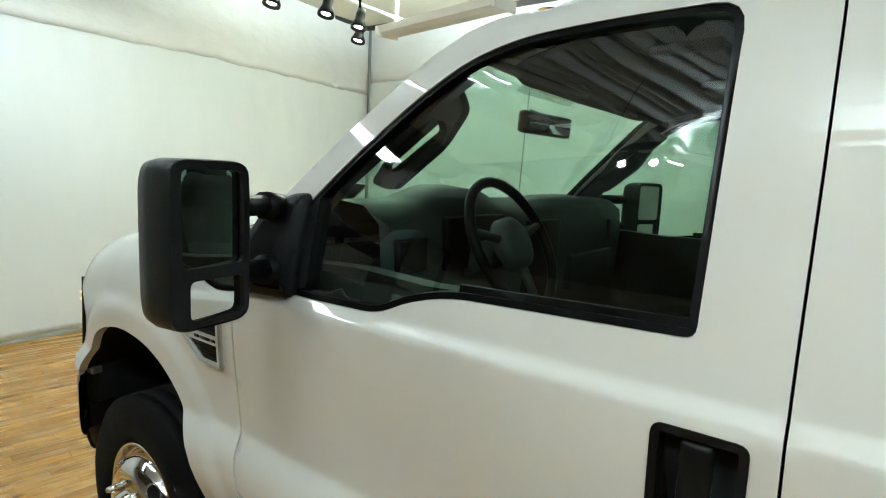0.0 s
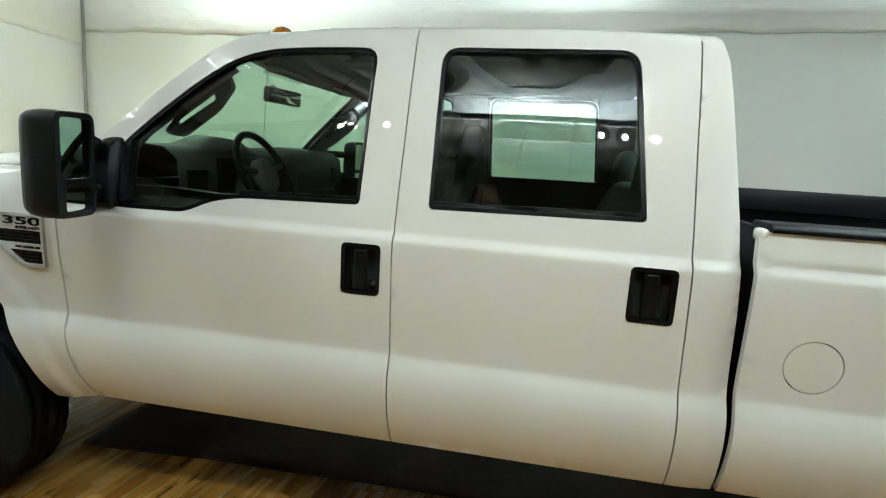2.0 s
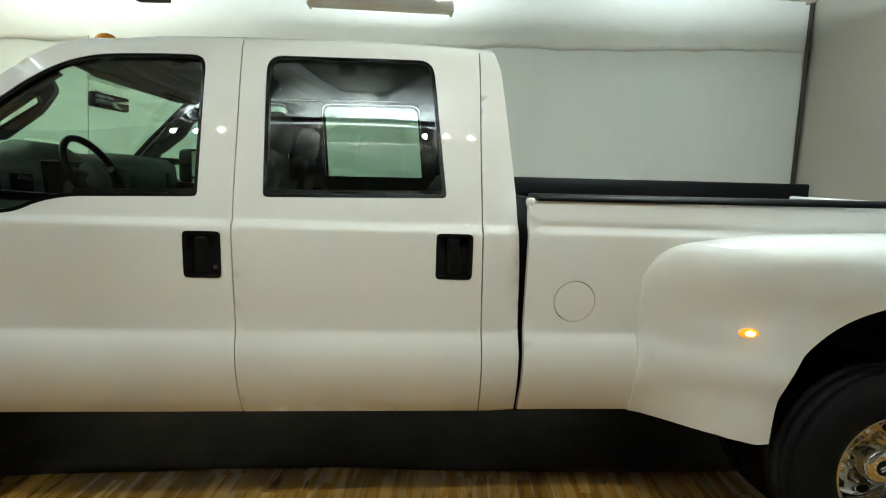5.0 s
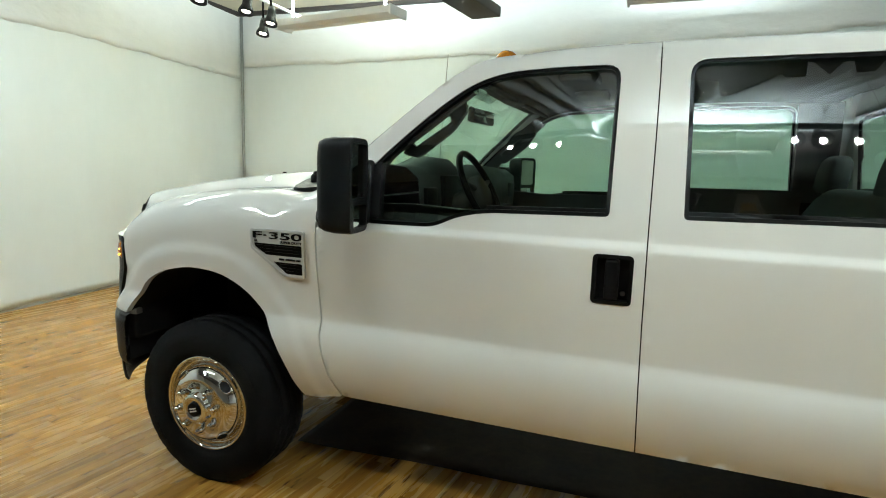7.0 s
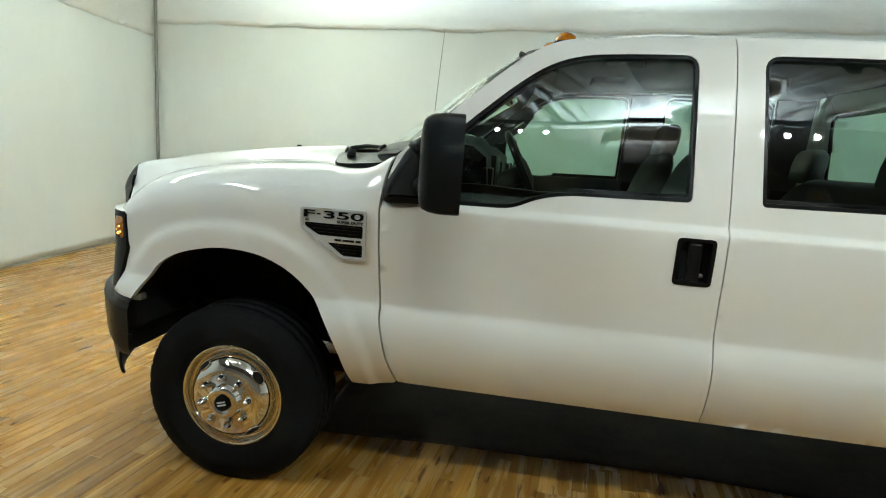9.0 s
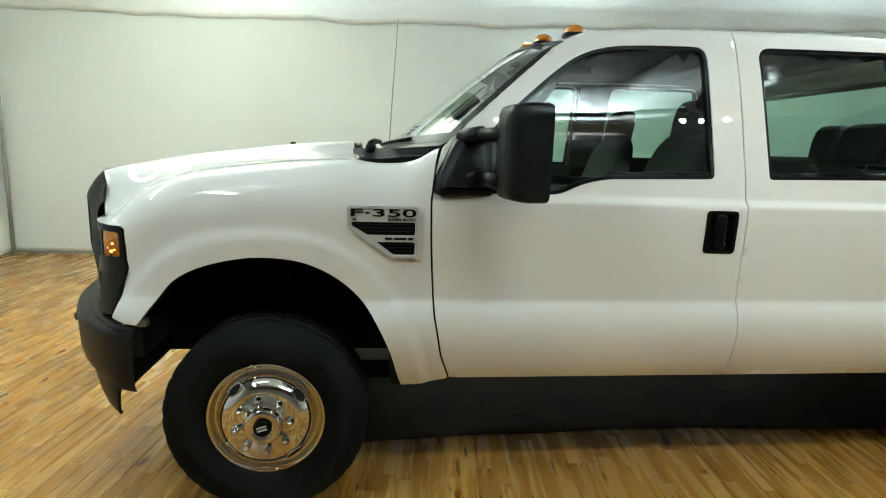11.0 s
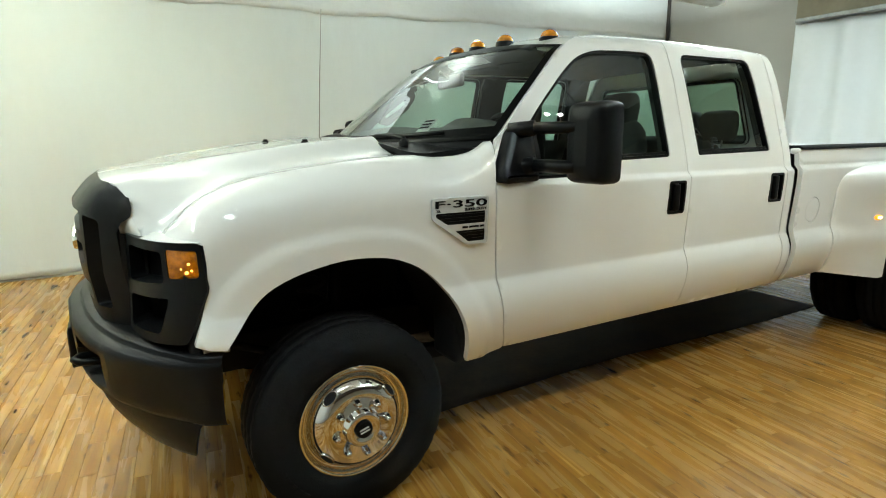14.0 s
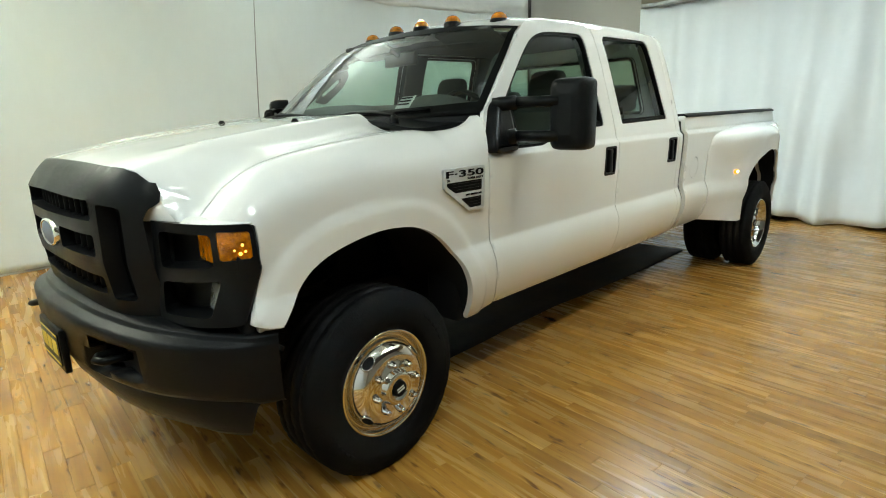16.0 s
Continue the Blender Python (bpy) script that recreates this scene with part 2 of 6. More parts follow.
def curve(xs, ys):
    """A smooth monotone curve through a few design points."""
    xs, ys = np.array(xs, float), np.array(ys, float)
    h, d = np.diff(xs), np.diff(ys) / np.diff(xs)
    m = np.zeros(len(xs))
    m[0], m[-1] = d[0], d[-1]
    for i in range(1, len(xs) - 1):
        if d[i - 1] * d[i] > 0:
            w1, w2 = 2 * h[i] + h[i - 1], h[i] + 2 * h[i - 1]
            m[i] = (w1 + w2) / (w1 / d[i - 1] + w2 / d[i])

    def f(x):
        x = min(max(x, xs[0]), xs[-1])
        i = min(int(np.searchsorted(xs, x, "right")) - 1, len(h) - 1)
        t = (x - xs[i]) / h[i]
        return float((2 * t**3 - 3 * t**2 + 1) * ys[i] + (t**3 - 2 * t**2 + t) * h[i] * m[i] + (3 * t**2 - 2 * t**3) * ys[i + 1] + (t**3 - t**2) * h[i] * m[i + 1])

    return f


def smooth(a, b, x):
    t = min(max((x - a) / (b - a), 0.0), 1.0)
    return t * t * (3 - 2 * t)


def rounded(points, radii, n=5):
    """A closed outline with its corners rounded; radii: one for all, or one each."""
    out, k = [], len(points)
    radii = radii if isinstance(radii, (list, tuple)) else [radii] * k
    for i in range(k):
        p, a, b, r = Vector(points[i]), Vector(points[i - 1]), Vector(points[(i + 1) % k]), radii[i]
        if r <= 0:
            out.append(tuple(p))
            continue
        u, v = (a - p), (b - p)
        r = min(r, u.length * 0.49, v.length * 0.49)
        s, e = p + u.normalized() * r, p + v.normalized() * r
        for j in range(n + 1):
            t = j / n
            out.append(tuple((1 - t) ** 2 * s + 2 * t * (1 - t) * p + t * t * e))
    return out


def resample(loop, step):
    out = []
    for i, p in enumerate(loop):
        q = loop[(i + 1) % len(loop)]
        n = max(1, math.ceil(math.dist(p, q) / step))
        out += [(p[0] + (q[0] - p[0]) * j / n, p[1] + (q[1] - p[1]) * j / n) for j in range(n)]
    return [p for i, p in enumerate(out) if math.dist(p, out[i - 1]) > 1e-4]


def within(px, py, loop):
    """Which of the points lie inside the loop."""
    res = np.zeros(len(px), bool)
    x0, y0 = loop[-1]
    for x1, y1 in loop:
        if y0 != y1:
            hit = ((y0 > py) != (y1 > py)) & (px < (x1 - x0) * (py - y0) / (y1 - y0) + x0)
            res ^= hit
        x0, y0 = x1, y1
    return res


def sheet(outer, surface, step=0.03, holes=(), lip=(0, 0, 0), bm=None, flip=False, levels=()):
    """A curved sheet over a plane outline with holes; its rims are folded over by lip; levels: crease lines to follow."""
    from mathutils.geometry import delaunay_2d_cdt
    loops = [resample(outer, step)] + [resample(h, step) for h in holes]
    verts, edges = [], []
    for lp in loops:
        s = len(verts)
        verts += lp
        edges += [(s + i, s + (i + 1) % len(lp)) for i in range(len(lp))]
    rim = np.array(verts)
    lo, hi = rim.min(0), rim.max(0)
    gx, gy = np.meshgrid(np.arange(lo[0] + step / 2, hi[0], step), np.arange(lo[1] + step / 2, hi[1], step))
    gx, gy = gx.ravel(), gy.ravel()
    if len(levels):
        away = np.min(np.abs(gy[:, None] - np.array(levels)[None, :]), axis=1) > 0.35 * step
        lx, ly = np.meshgrid(np.arange(lo[0] + step / 2, hi[0], step), np.array(levels))
        gx, gy = np.concatenate([gx[away], lx.ravel()]), np.concatenate([gy[away], ly.ravel()])
    ok = within(gx, gy, loops[0])
    for lp in loops[1:]:
        ok &= ~within(gx, gy, lp)
    gx, gy = gx[ok], gy[ok]
    if len(gx):
        far = np.min((gx[:, None] - rim[None, :, 0]) ** 2 + (gy[:, None] - rim[None, :, 1]) ** 2, axis=1) > (0.55 * step) ** 2
        verts += list(zip(gx[far].tolist(), gy[far].tolist()))
    v2, _, faces, _, _, _ = delaunay_2d_cdt([Vector(v) for v in verts], edges, [], 0, 1e-6)
    cen = np.array([np.mean([v2[i] for i in f], axis=0) for f in faces])
    keep = within(cen[:, 0], cen[:, 1], loops[0])
    for lp in loops[1:]:
        keep &= ~within(cen[:, 0], cen[:, 1], lp)
    bm = bm or bmesh.new()
    vs = [bm.verts.new(surface(v[0], v[1])) for v in v2]
    made = []
    for f, k in zip(faces, keep):
        if k:
            a = [vs[i] for i in f]
            made.append(bm.faces.new(a[::-1] if flip else a))
    for v in vs:
        if not v.link_faces:
            bm.verts.remove(v)
    if any(lip):
        mine = set(made)
        border = [e for f in made for e in f.edges if len(e.link_faces) == 1]
        fold = {}
        for e in border:
            for v in e.verts:
                if v not in fold:
                    fold[v] = bm.verts.new(v.co + Vector(lip))
        for e in border:
            a, b = e.verts
            bm.faces.new((a, b, fold[b], fold[a]))
            e.smooth = False
    return bm


def box(bm, lo, hi, bevel=0.0, m=None):
    r = bmesh.ops.create_cube(bm, size=1)
    c = [(a + b) / 2 for a, b in zip(lo, hi)]
    for v in r["verts"]:
        v.co = Vector([c[i] + v.co[i] * (hi[i] - lo[i]) for i in range(3)])
    vs = r["verts"]
    if bevel:
        es = list({e for v in vs for e in v.link_edges})
        o = bmesh.ops.bevel(bm, geom=es, offset=bevel, segments=2, affect="EDGES", profile=0.6)
        vs = list({v for f in o["faces"] for v in f.verts} | {v for v in vs if v.is_valid})
    if m is not None:
        bmesh.ops.transform(bm, matrix=m, verts=vs)
    return bm


def tube(bm, points, r, n=8, close=True):
    """A round bar along points; r: one radius or one each."""
    pts = [Vector(p) for p in points]
    rs = r if isinstance(r, (list, tuple)) else [r] * len(pts)
    rings = []
    for i, p in enumerate(pts):
        d = (pts[min(i + 1, len(pts) - 1)] - pts[max(i - 1, 0)]).normalized()
        a = d.orthogonal().normalized() if i == 0 else (rings_a - d * rings_a.dot(d)).normalized()
        rings_a = a
        b = d.cross(a)
        rings.append([bm.verts.new(p + rs[i] * (math.cos(2 * math.pi * k / n) * a + math.sin(2 * math.pi * k / n) * b)) for k in range(n)])
    for i in range(len(rings) - 1):
        for k in range(n):
            bm.faces.new((rings[i][k], rings[i][(k + 1) % n], rings[i + 1][(k + 1) % n], rings[i + 1][k]))
    if close:
        bm.faces.new(rings[0][::-1])
        bm.faces.new(rings[-1])
    return bm


def lathe(bm, profile, n=48, place=None, ripple=None):
    """Turns (radius, depth) about the y axis; depth goes to -y. ripple(i, k) changes a radius."""
    rings = []
    for i, (r, d) in enumerate(profile):
        if r < 1e-5:
            rings.append([bm.verts.new((0, -d, 0))])
        else:
            ring = []
            for k in range(n):
                rr = r + (ripple(i, k) if ripple else 0)
                ring.append(bm.verts.new((rr * math.cos(2 * math.pi * k / n), -d, rr * math.sin(2 * math.pi * k / n))))
            rings.append(ring)
    vs = [v for ring in rings for v in ring]
    for a, b in zip(rings, rings[1:]):
        for k in range(n):
            q = [a[k % len(a)], a[(k + 1) % n] if len(a) > 1 else None, b[(k + 1) % n] if len(b) > 1 else None, b[k % len(b)]]
            q = [v for v in q if v]
            bm.faces.new(q)
    if place is not None:
        bmesh.ops.transform(bm, matrix=place, verts=vs)
    return bm


def loft(bm, rows, cap=False):
    """Skins rows of points into a surface."""
    vs = [[bm.verts.new(p) for p in row] for row in rows]
    for a, b in zip(vs, vs[1:]):
        for k in range(len(a) - 1):
            bm.faces.new((a[k], a[k + 1], b[k + 1], b[k]))
    return bm


def words(name, text, size, m, mat, parent, label="", depth=0.002, stretch=1.0, bold=0.0):
    """Raised lettering as a mesh, in the built-in font."""
    c = bpy.data.curves.new(name, "FONT")
    c.body, c.size, c.extrude, c.offset, c.align_x, c.align_y = text, size, depth, bold, "CENTER", "CENTER"
    tmp = bpy.data.objects.new(name, c)
    me = bpy.data.meshes.new_from_object(tmp)
    me.name = name
    bpy.data.objects.remove(tmp)
    bpy.data.curves.remove(c)
    me.transform(m @ Matrix.Diagonal((stretch, 1, 1, 1)))
    me.materials.clear()
    me.materials.append(mat)
    ob = new(name, me)
    ob.parent = parent
    return tagged(ob, label) if label else ob


# ---------------------------------------------------------------- the room
LEFT = [(-3.74, -7.2), (-3.87, 0.6), (-4.22, 4.43)]
FAR = [(-4.22, 4.43), (0.0, 4.45), (7.30, 3.56)]
REAR = [(7.30, 3.56), (7.05, 1.30)]
CEILING = 3.72


def along(path, s):
    """The point a distance s along a plan line, and its inward normal."""
    for a, b in zip(path, path[1:]):
        d = math.dist(a, b)
        if s <= d or b == path[-1]:
            u = ((b[0] - a[0]) / d, (b[1] - a[1]) / d)
            return (a[0] + u[0] * s, a[1] + u[1] * s), (u[1], -u[0])
        s -= d


def cloth(name, path, z0, z1, mat, parent, off, swing, sag, seed, crumple=0.0, label="", rise=0.0):
    """A hung cloth along a wall, with slack folds and an uneven lower hem."""
    total = sum(math.dist(a, b) for a, b in zip(path, path[1:]))
    nx, nz = int(total / 0.06), int((z1 - z0) / 0.07)
    rows = []
    for j in range(nz + 1):
        row = []
        for i in range(nx + 1):
            s = total * i / nx
            (x, y), (ax, ay) = along(path, s)
            v = j / nz
            hem = sag * (noise.noise((s * 0.9, seed, 0)) + 0.5 * noise.noise((s * 2.7, seed, 4)) + 0.35 * noise.noise((s * 9.0, seed, 6)))
            z = z0 + (z1 - z0) * v + (hem + rise * s / total) * (1 - v)
            w = off + swing * (noise.noise((s * 1.3, z * 0.35, seed)) + 0.45 * noise.noise((s * 3.9 + z * 0.8, z * 0.9, seed + 7)))
            w += crumple * (noise.noise((s * 1.6 + z * 1.9, z * 3.6, seed + 3)) + 0.6 * noise.noise((s * 4.1 - z * 2.5, z * 5.0, seed + 5))) * (1 - 0.5 * v)
            w += 0.006 * max(0, noise.noise((s * 7.5, z * 0.5, seed + 11)))
            row.append((x + ax * w, y + ay * w, z))
        rows.append(row)
    bm = loft(bmesh.new(), rows)
    ob = part(name, bm, mat, parent, label)
    ob.modifiers.new("thickness", "SOLIDIFY").thickness = 0.003
    return ob


def slab(name, path, z0, z1, thick, mat, label):
    """A plain wall of real thickness along a plan line; the line is its inner face."""
    bm = bmesh.new()
    inner = [(along(path, 0)[0], along(path, 0)[1])]
    s = 0
    for a, b in zip(path, path[1:]):
        s += math.dist(a, b)
        inner.append(((b[0], b[1]), along([a, b], math.dist(a, b))[1]))
    rings = []
    for (x, y), (ax, ay) in inner:
        rings.append([bm.verts.new(p) for p in ((x, y, z0), (x, y, z1), (x - ax * thick, y - ay * thick, z1), (x - ax * thick, y - ay * thick, z0))])
    for p, q in zip(rings, rings[1:]):
        for k in range(4):
            bm.faces.new((p[k], p[(k + 1) % 4], q[(k + 1) % 4], q[k]))
    bm.faces.new(rings[0][::-1])
    bm.faces.new(rings[-1])
    ob = part(name, bm, mat, None, smooth=False)
    return tagged(ob, label, "wall", kind="structure")


def skirting(path, name, label):
    bm = bmesh.new()
    rows = [[], [], [], []]
    for i in range(60):
        (x, y), (ax, ay) = along(path, sum(math.dist(a, b) for a, b in zip(path, path[1:])) * i / 59)
        for r, (w, z) in zip(rows, ((0.045, 0.0), (0.045, 0.035), (0.04, 0.042), (0.0, 0.042))):
            r.append((x + ax * w, y + ay * w, z))
    loft(bm, rows)
    return tagged(part(name, bm, SKIRT), label, "baseboard", kind="structure")


wall_west = slab("wall_west", LEFT, 0, 3.9, 0.15, PLASTER, "plain painted wall behind white hung cloth")
cloth("lower_cloth", LEFT, 0.03, 2.80, FABRIC, wall_west, 0.05, 0.018, 0.0, 1.3)
cloth("upper_cloth", LEFT, 2.74, 3.74, FABRIC_UP, wall_west, 0.0545, 0.018, 0.035, 1.3, 0.006)
wall_north = slab("wall_north", FAR, 0, 3.9, 0.15, PLASTER, "plain painted wall behind white hung cloth")
cloth("lower_cloth", FAR, 0.03, 3.10, FABRIC, wall_north, 0.05, 0.016, 0.0, 2.7)
cloth("upper_cloth", FAR, 2.905, 3.76, FABRIC_UP, wall_north, 0.064, 0.016, 0.045, 2.7, 0.012, rise=0.15)
wall_east = slab("wall_east", REAR, 0, 3.9, 0.15, PLASTER, "white painted wall panel beside the curtain")
# Unseen wall that closes the room behind the curtain, in dark brown.
wall_east_back = slab("wall_east_back", [(7.35, 1.30), (7.0, -7.2)], 0, 3.9, 0.15, DARK_BROWN, "dark brown wall hidden behind the white curtain")
wall_south = slab("wall_south", [(7.0, -7.2), (-3.74, -7.2)], 0, 3.9, 0.15, PLASTER, "plain painted wall behind the viewer")
skirting(LEFT, "baseboard", "grey floor edge strip under the white cloth wall")
skirting(FAR, "baseboard", "grey floor edge strip under the white cloth wall")

# posts and rails in the corners
bm = tube(bmesh.new(), [(-4.10, 4.31, 0), (-4.10, 4.31, CEILING)], 0.022, 10)
tagged(part("corner_post", bm, PIPE), "slim grey post in the corner of the cloth walls", "post", kind="structure")
# Dark gap where the two walls meet, built as a solid post.
bm = box(bmesh.new(), (7.22, 3.45, 0), (7.26, 3.49, CEILING), 0.006)
tagged(part("corner_post", bm, DARK_BROWN), "dark post filling the dark gap in the corner beside the wall panel", "post", kind="structure")
bm = box(bmesh.new(), (6.80, -7.2, 2.855), (6.95, 1.25, 2.90), 0.006)
tagged(part("curtain_beam", bm, STEEL), "grey metal beam above the white curtain", "beam", kind="structure")
bm = box(bmesh.new(), (6.82, -7.2, 2.905), (7.0, 1.25, 3.72), 0.0)
tagged(part("curtain_fascia", bm, FASCIA), "brown boarded fascia above the curtain", "fascia", kind="structure")
bm = box(bmesh.new(), (-4.25, -7.2, 3.64), (-4.08, 4.3, 3.72), 0.01)
tagged(part("ceiling_trim", bm, DARK_BROWN), "dark trim along the top of the wall", "trim", kind="structure")
bm = box(bmesh.new(), (-4.1, 4.24, 3.64), (0.0, 4.32, 3.72), 0.01)
tagged(part("ceiling_trim", bm, DARK_BROWN), "dark trim along the top of the wall", "trim", kind="structure")

# the ceiling: panels coloured dark as unlit, a pale board in one corner, and pleated cloth drawn to a point
bm = box(bmesh.new(), (-4.6, -7.4, CEILING), (7.4, 4.8, CEILING + 0.12))
tagged(part("ceiling", bm, CEIL_UNLIT, smooth=False), "panelled ceiling, coloured dark as unlit", "ceiling", kind="structure")
bm = box(bmesh.new(), (-4.2, 0.2, CEILING - 0.03), (-0.4, 4.4, CEILING - 0.002))
tagged(part("ceiling_board", bm, CEIL, smooth=False), "pale board under the ceiling's corner", "ceiling", kind="structure")


def pleated(name, side, slope, label):
    """Cloth gathered in pleats under the ceiling; its edge runs slantwise from the point where two bands meet, its foot hangs in a stepped row."""
    way = Vector((side * slope, 1, 0)).normalized()
    n, rows = 460, []
    for i in range(n + 1):
        u = i / n
        deep = 0.13 * (1 - abs(math.sin(i * 0.19 + 2.2 * noise.noise((i * 0.040, 7, side)))) ** 0.6) + 0.05 * noise.noise((i * 0.06, 2, side)) - 0.03
        out = 0.07 + 3.0 * u
        foot = Vector((2.14 + side * out, -3.04 - 0.34 * smooth(0.0, 0.6, out) - 0.10 * noise.noise((i * 0.05, 9, side)), 0))
        rows.append([foot + way * 2.9 * v + Vector((0, 0, CEILING - 0.12 + deep * (0.8 + 0.2 * v))) for v in np.linspace(0, 1, 16)])
    ob = part(name, loft(bmesh.new(), rows), CURTAIN)
    ob.modifiers.new("thickness", "SOLIDIFY").thickness = 0.003
    return tagged(ob, label, "cloth", kind="structure")


for side, slope in ((-1, 0.456), (1, 0.58)):
    pleated("ceiling_cloth", side, slope, "white pleated cloth hung below the ceiling")
bm = box(bmesh.new(), (-1.2, -3.62, CEILING - 0.022), (5.4, -2.85, CEILING - 0.002))
tagged(part("ceiling_board", bm, CURTAIN, smooth=False), "smooth white board under the ceiling", "ceiling", kind="structure")
# Added unseen board; it stops the uplight leaking past the white cloth.
bm = box(bmesh.new(), (-3.6, -3.70, 3.18), (6.7, -3.63, CEILING), 0.008)
tagged(part("hung_dark_bar", bm, DARK_BROWN), "added dark board beside the white ceiling cloth, holding back light", "beam", kind="structure")


def curtain():
    """The long white curtain: deep irregular folds that spread towards a puddled hem."""
    top, n, rows = 2.86, 420, []
    for j in range(31):
        v = j / 30
        row = []
        for i in range(n + 1):
            y = 1.32 - 8.4 * i / n
            k = 0.35 + 0.65 * v
            fold = 0.085 * math.sin(y * 13 + 2.6 * noise.noise((y * 0.8, v * 0.5, 1))) + 0.07 * noise.noise((y * 4.6 + v * 0.9, v * 0.7, 2))
            hem = 0.05 + 0.09 * (noise.noise((y * 1.1, 0, 5)) + 0.5 * noise.noise((y * 3.1, 0, 6)))
            z = top - (top - max(hem, 0.012)) * v
            x = 6.93 - k * fold - 0.30 * smooth(0.72, 1.0, v) * (0.45 + 0.5 * noise.noise((y * 1.3, 0, 11)))
            x += -0.05 * (y - 1.3) * 0.25
            row.append((x - 0.05 * v, y, z))
        rows.append(row)
    ob = part("curtain", loft(bmesh.new(), rows), CURTAIN)
    ob.modifiers.new("thickness", "SOLIDIFY").thickness = 0.003
    tagged(ob, "long white curtain with a puddled hem over the floor", "curtain")


curtain()


# ---------------------------------------------------------------- lamps of the room and added fill lamps
def area_light(at, size, watts, colour, m):
    d = bpy.data.lights.new("tube_or_fill_light", "AREA")
    d.shape, d.size, d.size_y, d.energy, d.color = "RECTANGLE", size[0], size[1], watts, colour
    ob = new("tube_or_fill_light", d)
    ob.matrix_world = m
    return ob


def fixture(x, y, z, angle, length, watts, up=False, label="white metal fluorescent fixture hung from the ceiling, real or added as fill"):
    """A hung strip light, real or added as fill: folded metal tray, two tubes, end caps, two rods to the ceiling."""
    th = thing("strip_or_fill_light", label, "ceiling light", "strip lights", at=(x, y, z))
    th.rotation_euler = (0, 0, radians(angle))
    h = length / 2
    sec = [(-0.13, 0.0), (-0.10, 0.055), (-0.05, 0.085), (0.05, 0.085), (0.10, 0.055), (0.13, 0.0), (0.122, 0.0), (0.095, 0.045), (-0.095, 0.045), (-0.122, 0.0)]
    if up:
        sec = [(a, 0.085 - b) for a, b in sec]
    bm = loft(bmesh.new(), [[(-h, a, b) for a, b in sec + sec[:1]], [(h, a, b) for a, b in sec + sec[:1]]])
    part("tray", bm, WHITE, th, smooth=False)
    for s in (-1, 1):
        bm = box(bmesh.new(), (s * h - 0.012, -0.13, 0.0), (s * h + 0.012, 0.13, 0.09), 0.004)
        part("end_cap", bm, WHITE, th)
        bm = tube(bmesh.new(), [(s * h * 0.8, 0, 0.08), (s * h * 0.8, 0, CEILING - z)], 0.012, 6)
        part("rod", bm, WHITE, th)
        bm = tube(bmesh.new(), [(-h + 0.02, s * 0.055, 0.055 if up else 0.03), (h - 0.02, s * 0.055, 0.055 if up else 0.03)], 0.013, 8)
        part("tube", bm, TUBE, th)
    turn = pose(x, y, z + (0.095 if up else -0.006), 180 if up else 0, 0, angle)
    area_light((x, y, z), (length * 0.95, 0.22), watts, (0.79, 1.0, 1.06), turn)
    return th


def spot(x, y, z, aim, watts, face=0.011, top=CEILING, label="black spot lamp on the ceiling track"):
    """A track spot: foot, arm, flared can with a bright face."""
    th = thing("spot_lamp", label, "spot lamp", "spot lamps", at=(x, y, z))
    d = (Vector(aim) - Vector((x, y, z))).normalized()
    q = d.to_track_quat("-Y", "Z").to_matrix().to_4x4()
    bm = lathe(bmesh.new(), [(0.0, -0.09), (0.032, -0.09), (0.038, -0.05), (0.040, 0.0), (0.062, 0.05), (0.062, 0.07), (0.056, 0.07), (0.05, 0.045)], 20, q)
    part("can", bm, BLACK, th)
    bm = lathe(bmesh.new(), [(0.0, 0.056), (face * 0.55, 0.0555), (face, 0.053)], 20, q)
    part("lamp_face", bm, SPOT_GLOW, th)
    part("arm", tube(bmesh.new(), [(0, 0, 0.03), (0, 0, top - z)], 0.011, 6), BLACK, th)
    if watts:
        L = bpy.data.lights.new("spot_light", "SPOT")
        L.energy, L.spot_size, L.spot_blend, L.shadow_soft_size, L.color = watts, radians(105), 0.8, 0.018, (0.90, 0.97, 0.88)
        ob = new("spot_light", L)
        ob.matrix_world = look(Vector((x, y, z)) + d * 0.09, aim)
    return th


def place_lamps():
    fixture(-1.17, 2.16, 2.87, -9.5, 1.46, 272, up=True)
    fixture(-2.6, 0.0, 3.2, 62, 1.5, 20)
    fixture(2.25, 3.0, 3.12, 0, 1.45, 82, up=True)
    # Added uplight without a known source: brightens the far wall's right end.
    fixture(5.4, 1.9, 3.10, 0, 1.45, 150, up=True)
    # Added downlight out of view, for the front fender's flank.
    fixture(-1.9, -2.75, 3.62, 90, 1.5, 34)
    # Added downlight out of view, to light the curtain evenly.
    fixture(4.3, -0.2, 3.38, 90, 1.5, 60)
    fixture(2.25, -3.36, 3.32, 0, 1.0, 340, up=True)
    # Two more added downlights out of view, for hood, truck side and bed.
    fixture(-0.8, -2.05, 3.62, 0, 1.5, 36)
    fixture(5.2, -1.95, 3.62, 0, 1.5, 60)
    for k, (x, y) in enumerate(((-1.42, 1.46), (-1.37, 1.08), (-1.52, 0.72), (-1.75, 1.78))):
        spot(x, y, 2.78, (x + 0.1, y - 0.7, 0.0), 12, face=0.034)
    for x in (0.90, 1.06, 1.24, 2.65, 2.80, 2.98):
        spot(x, -2.45, 2.79, (x, -0.9, 0.6), 7 if x < 2 else 19, top=2.87)


place_lamps()

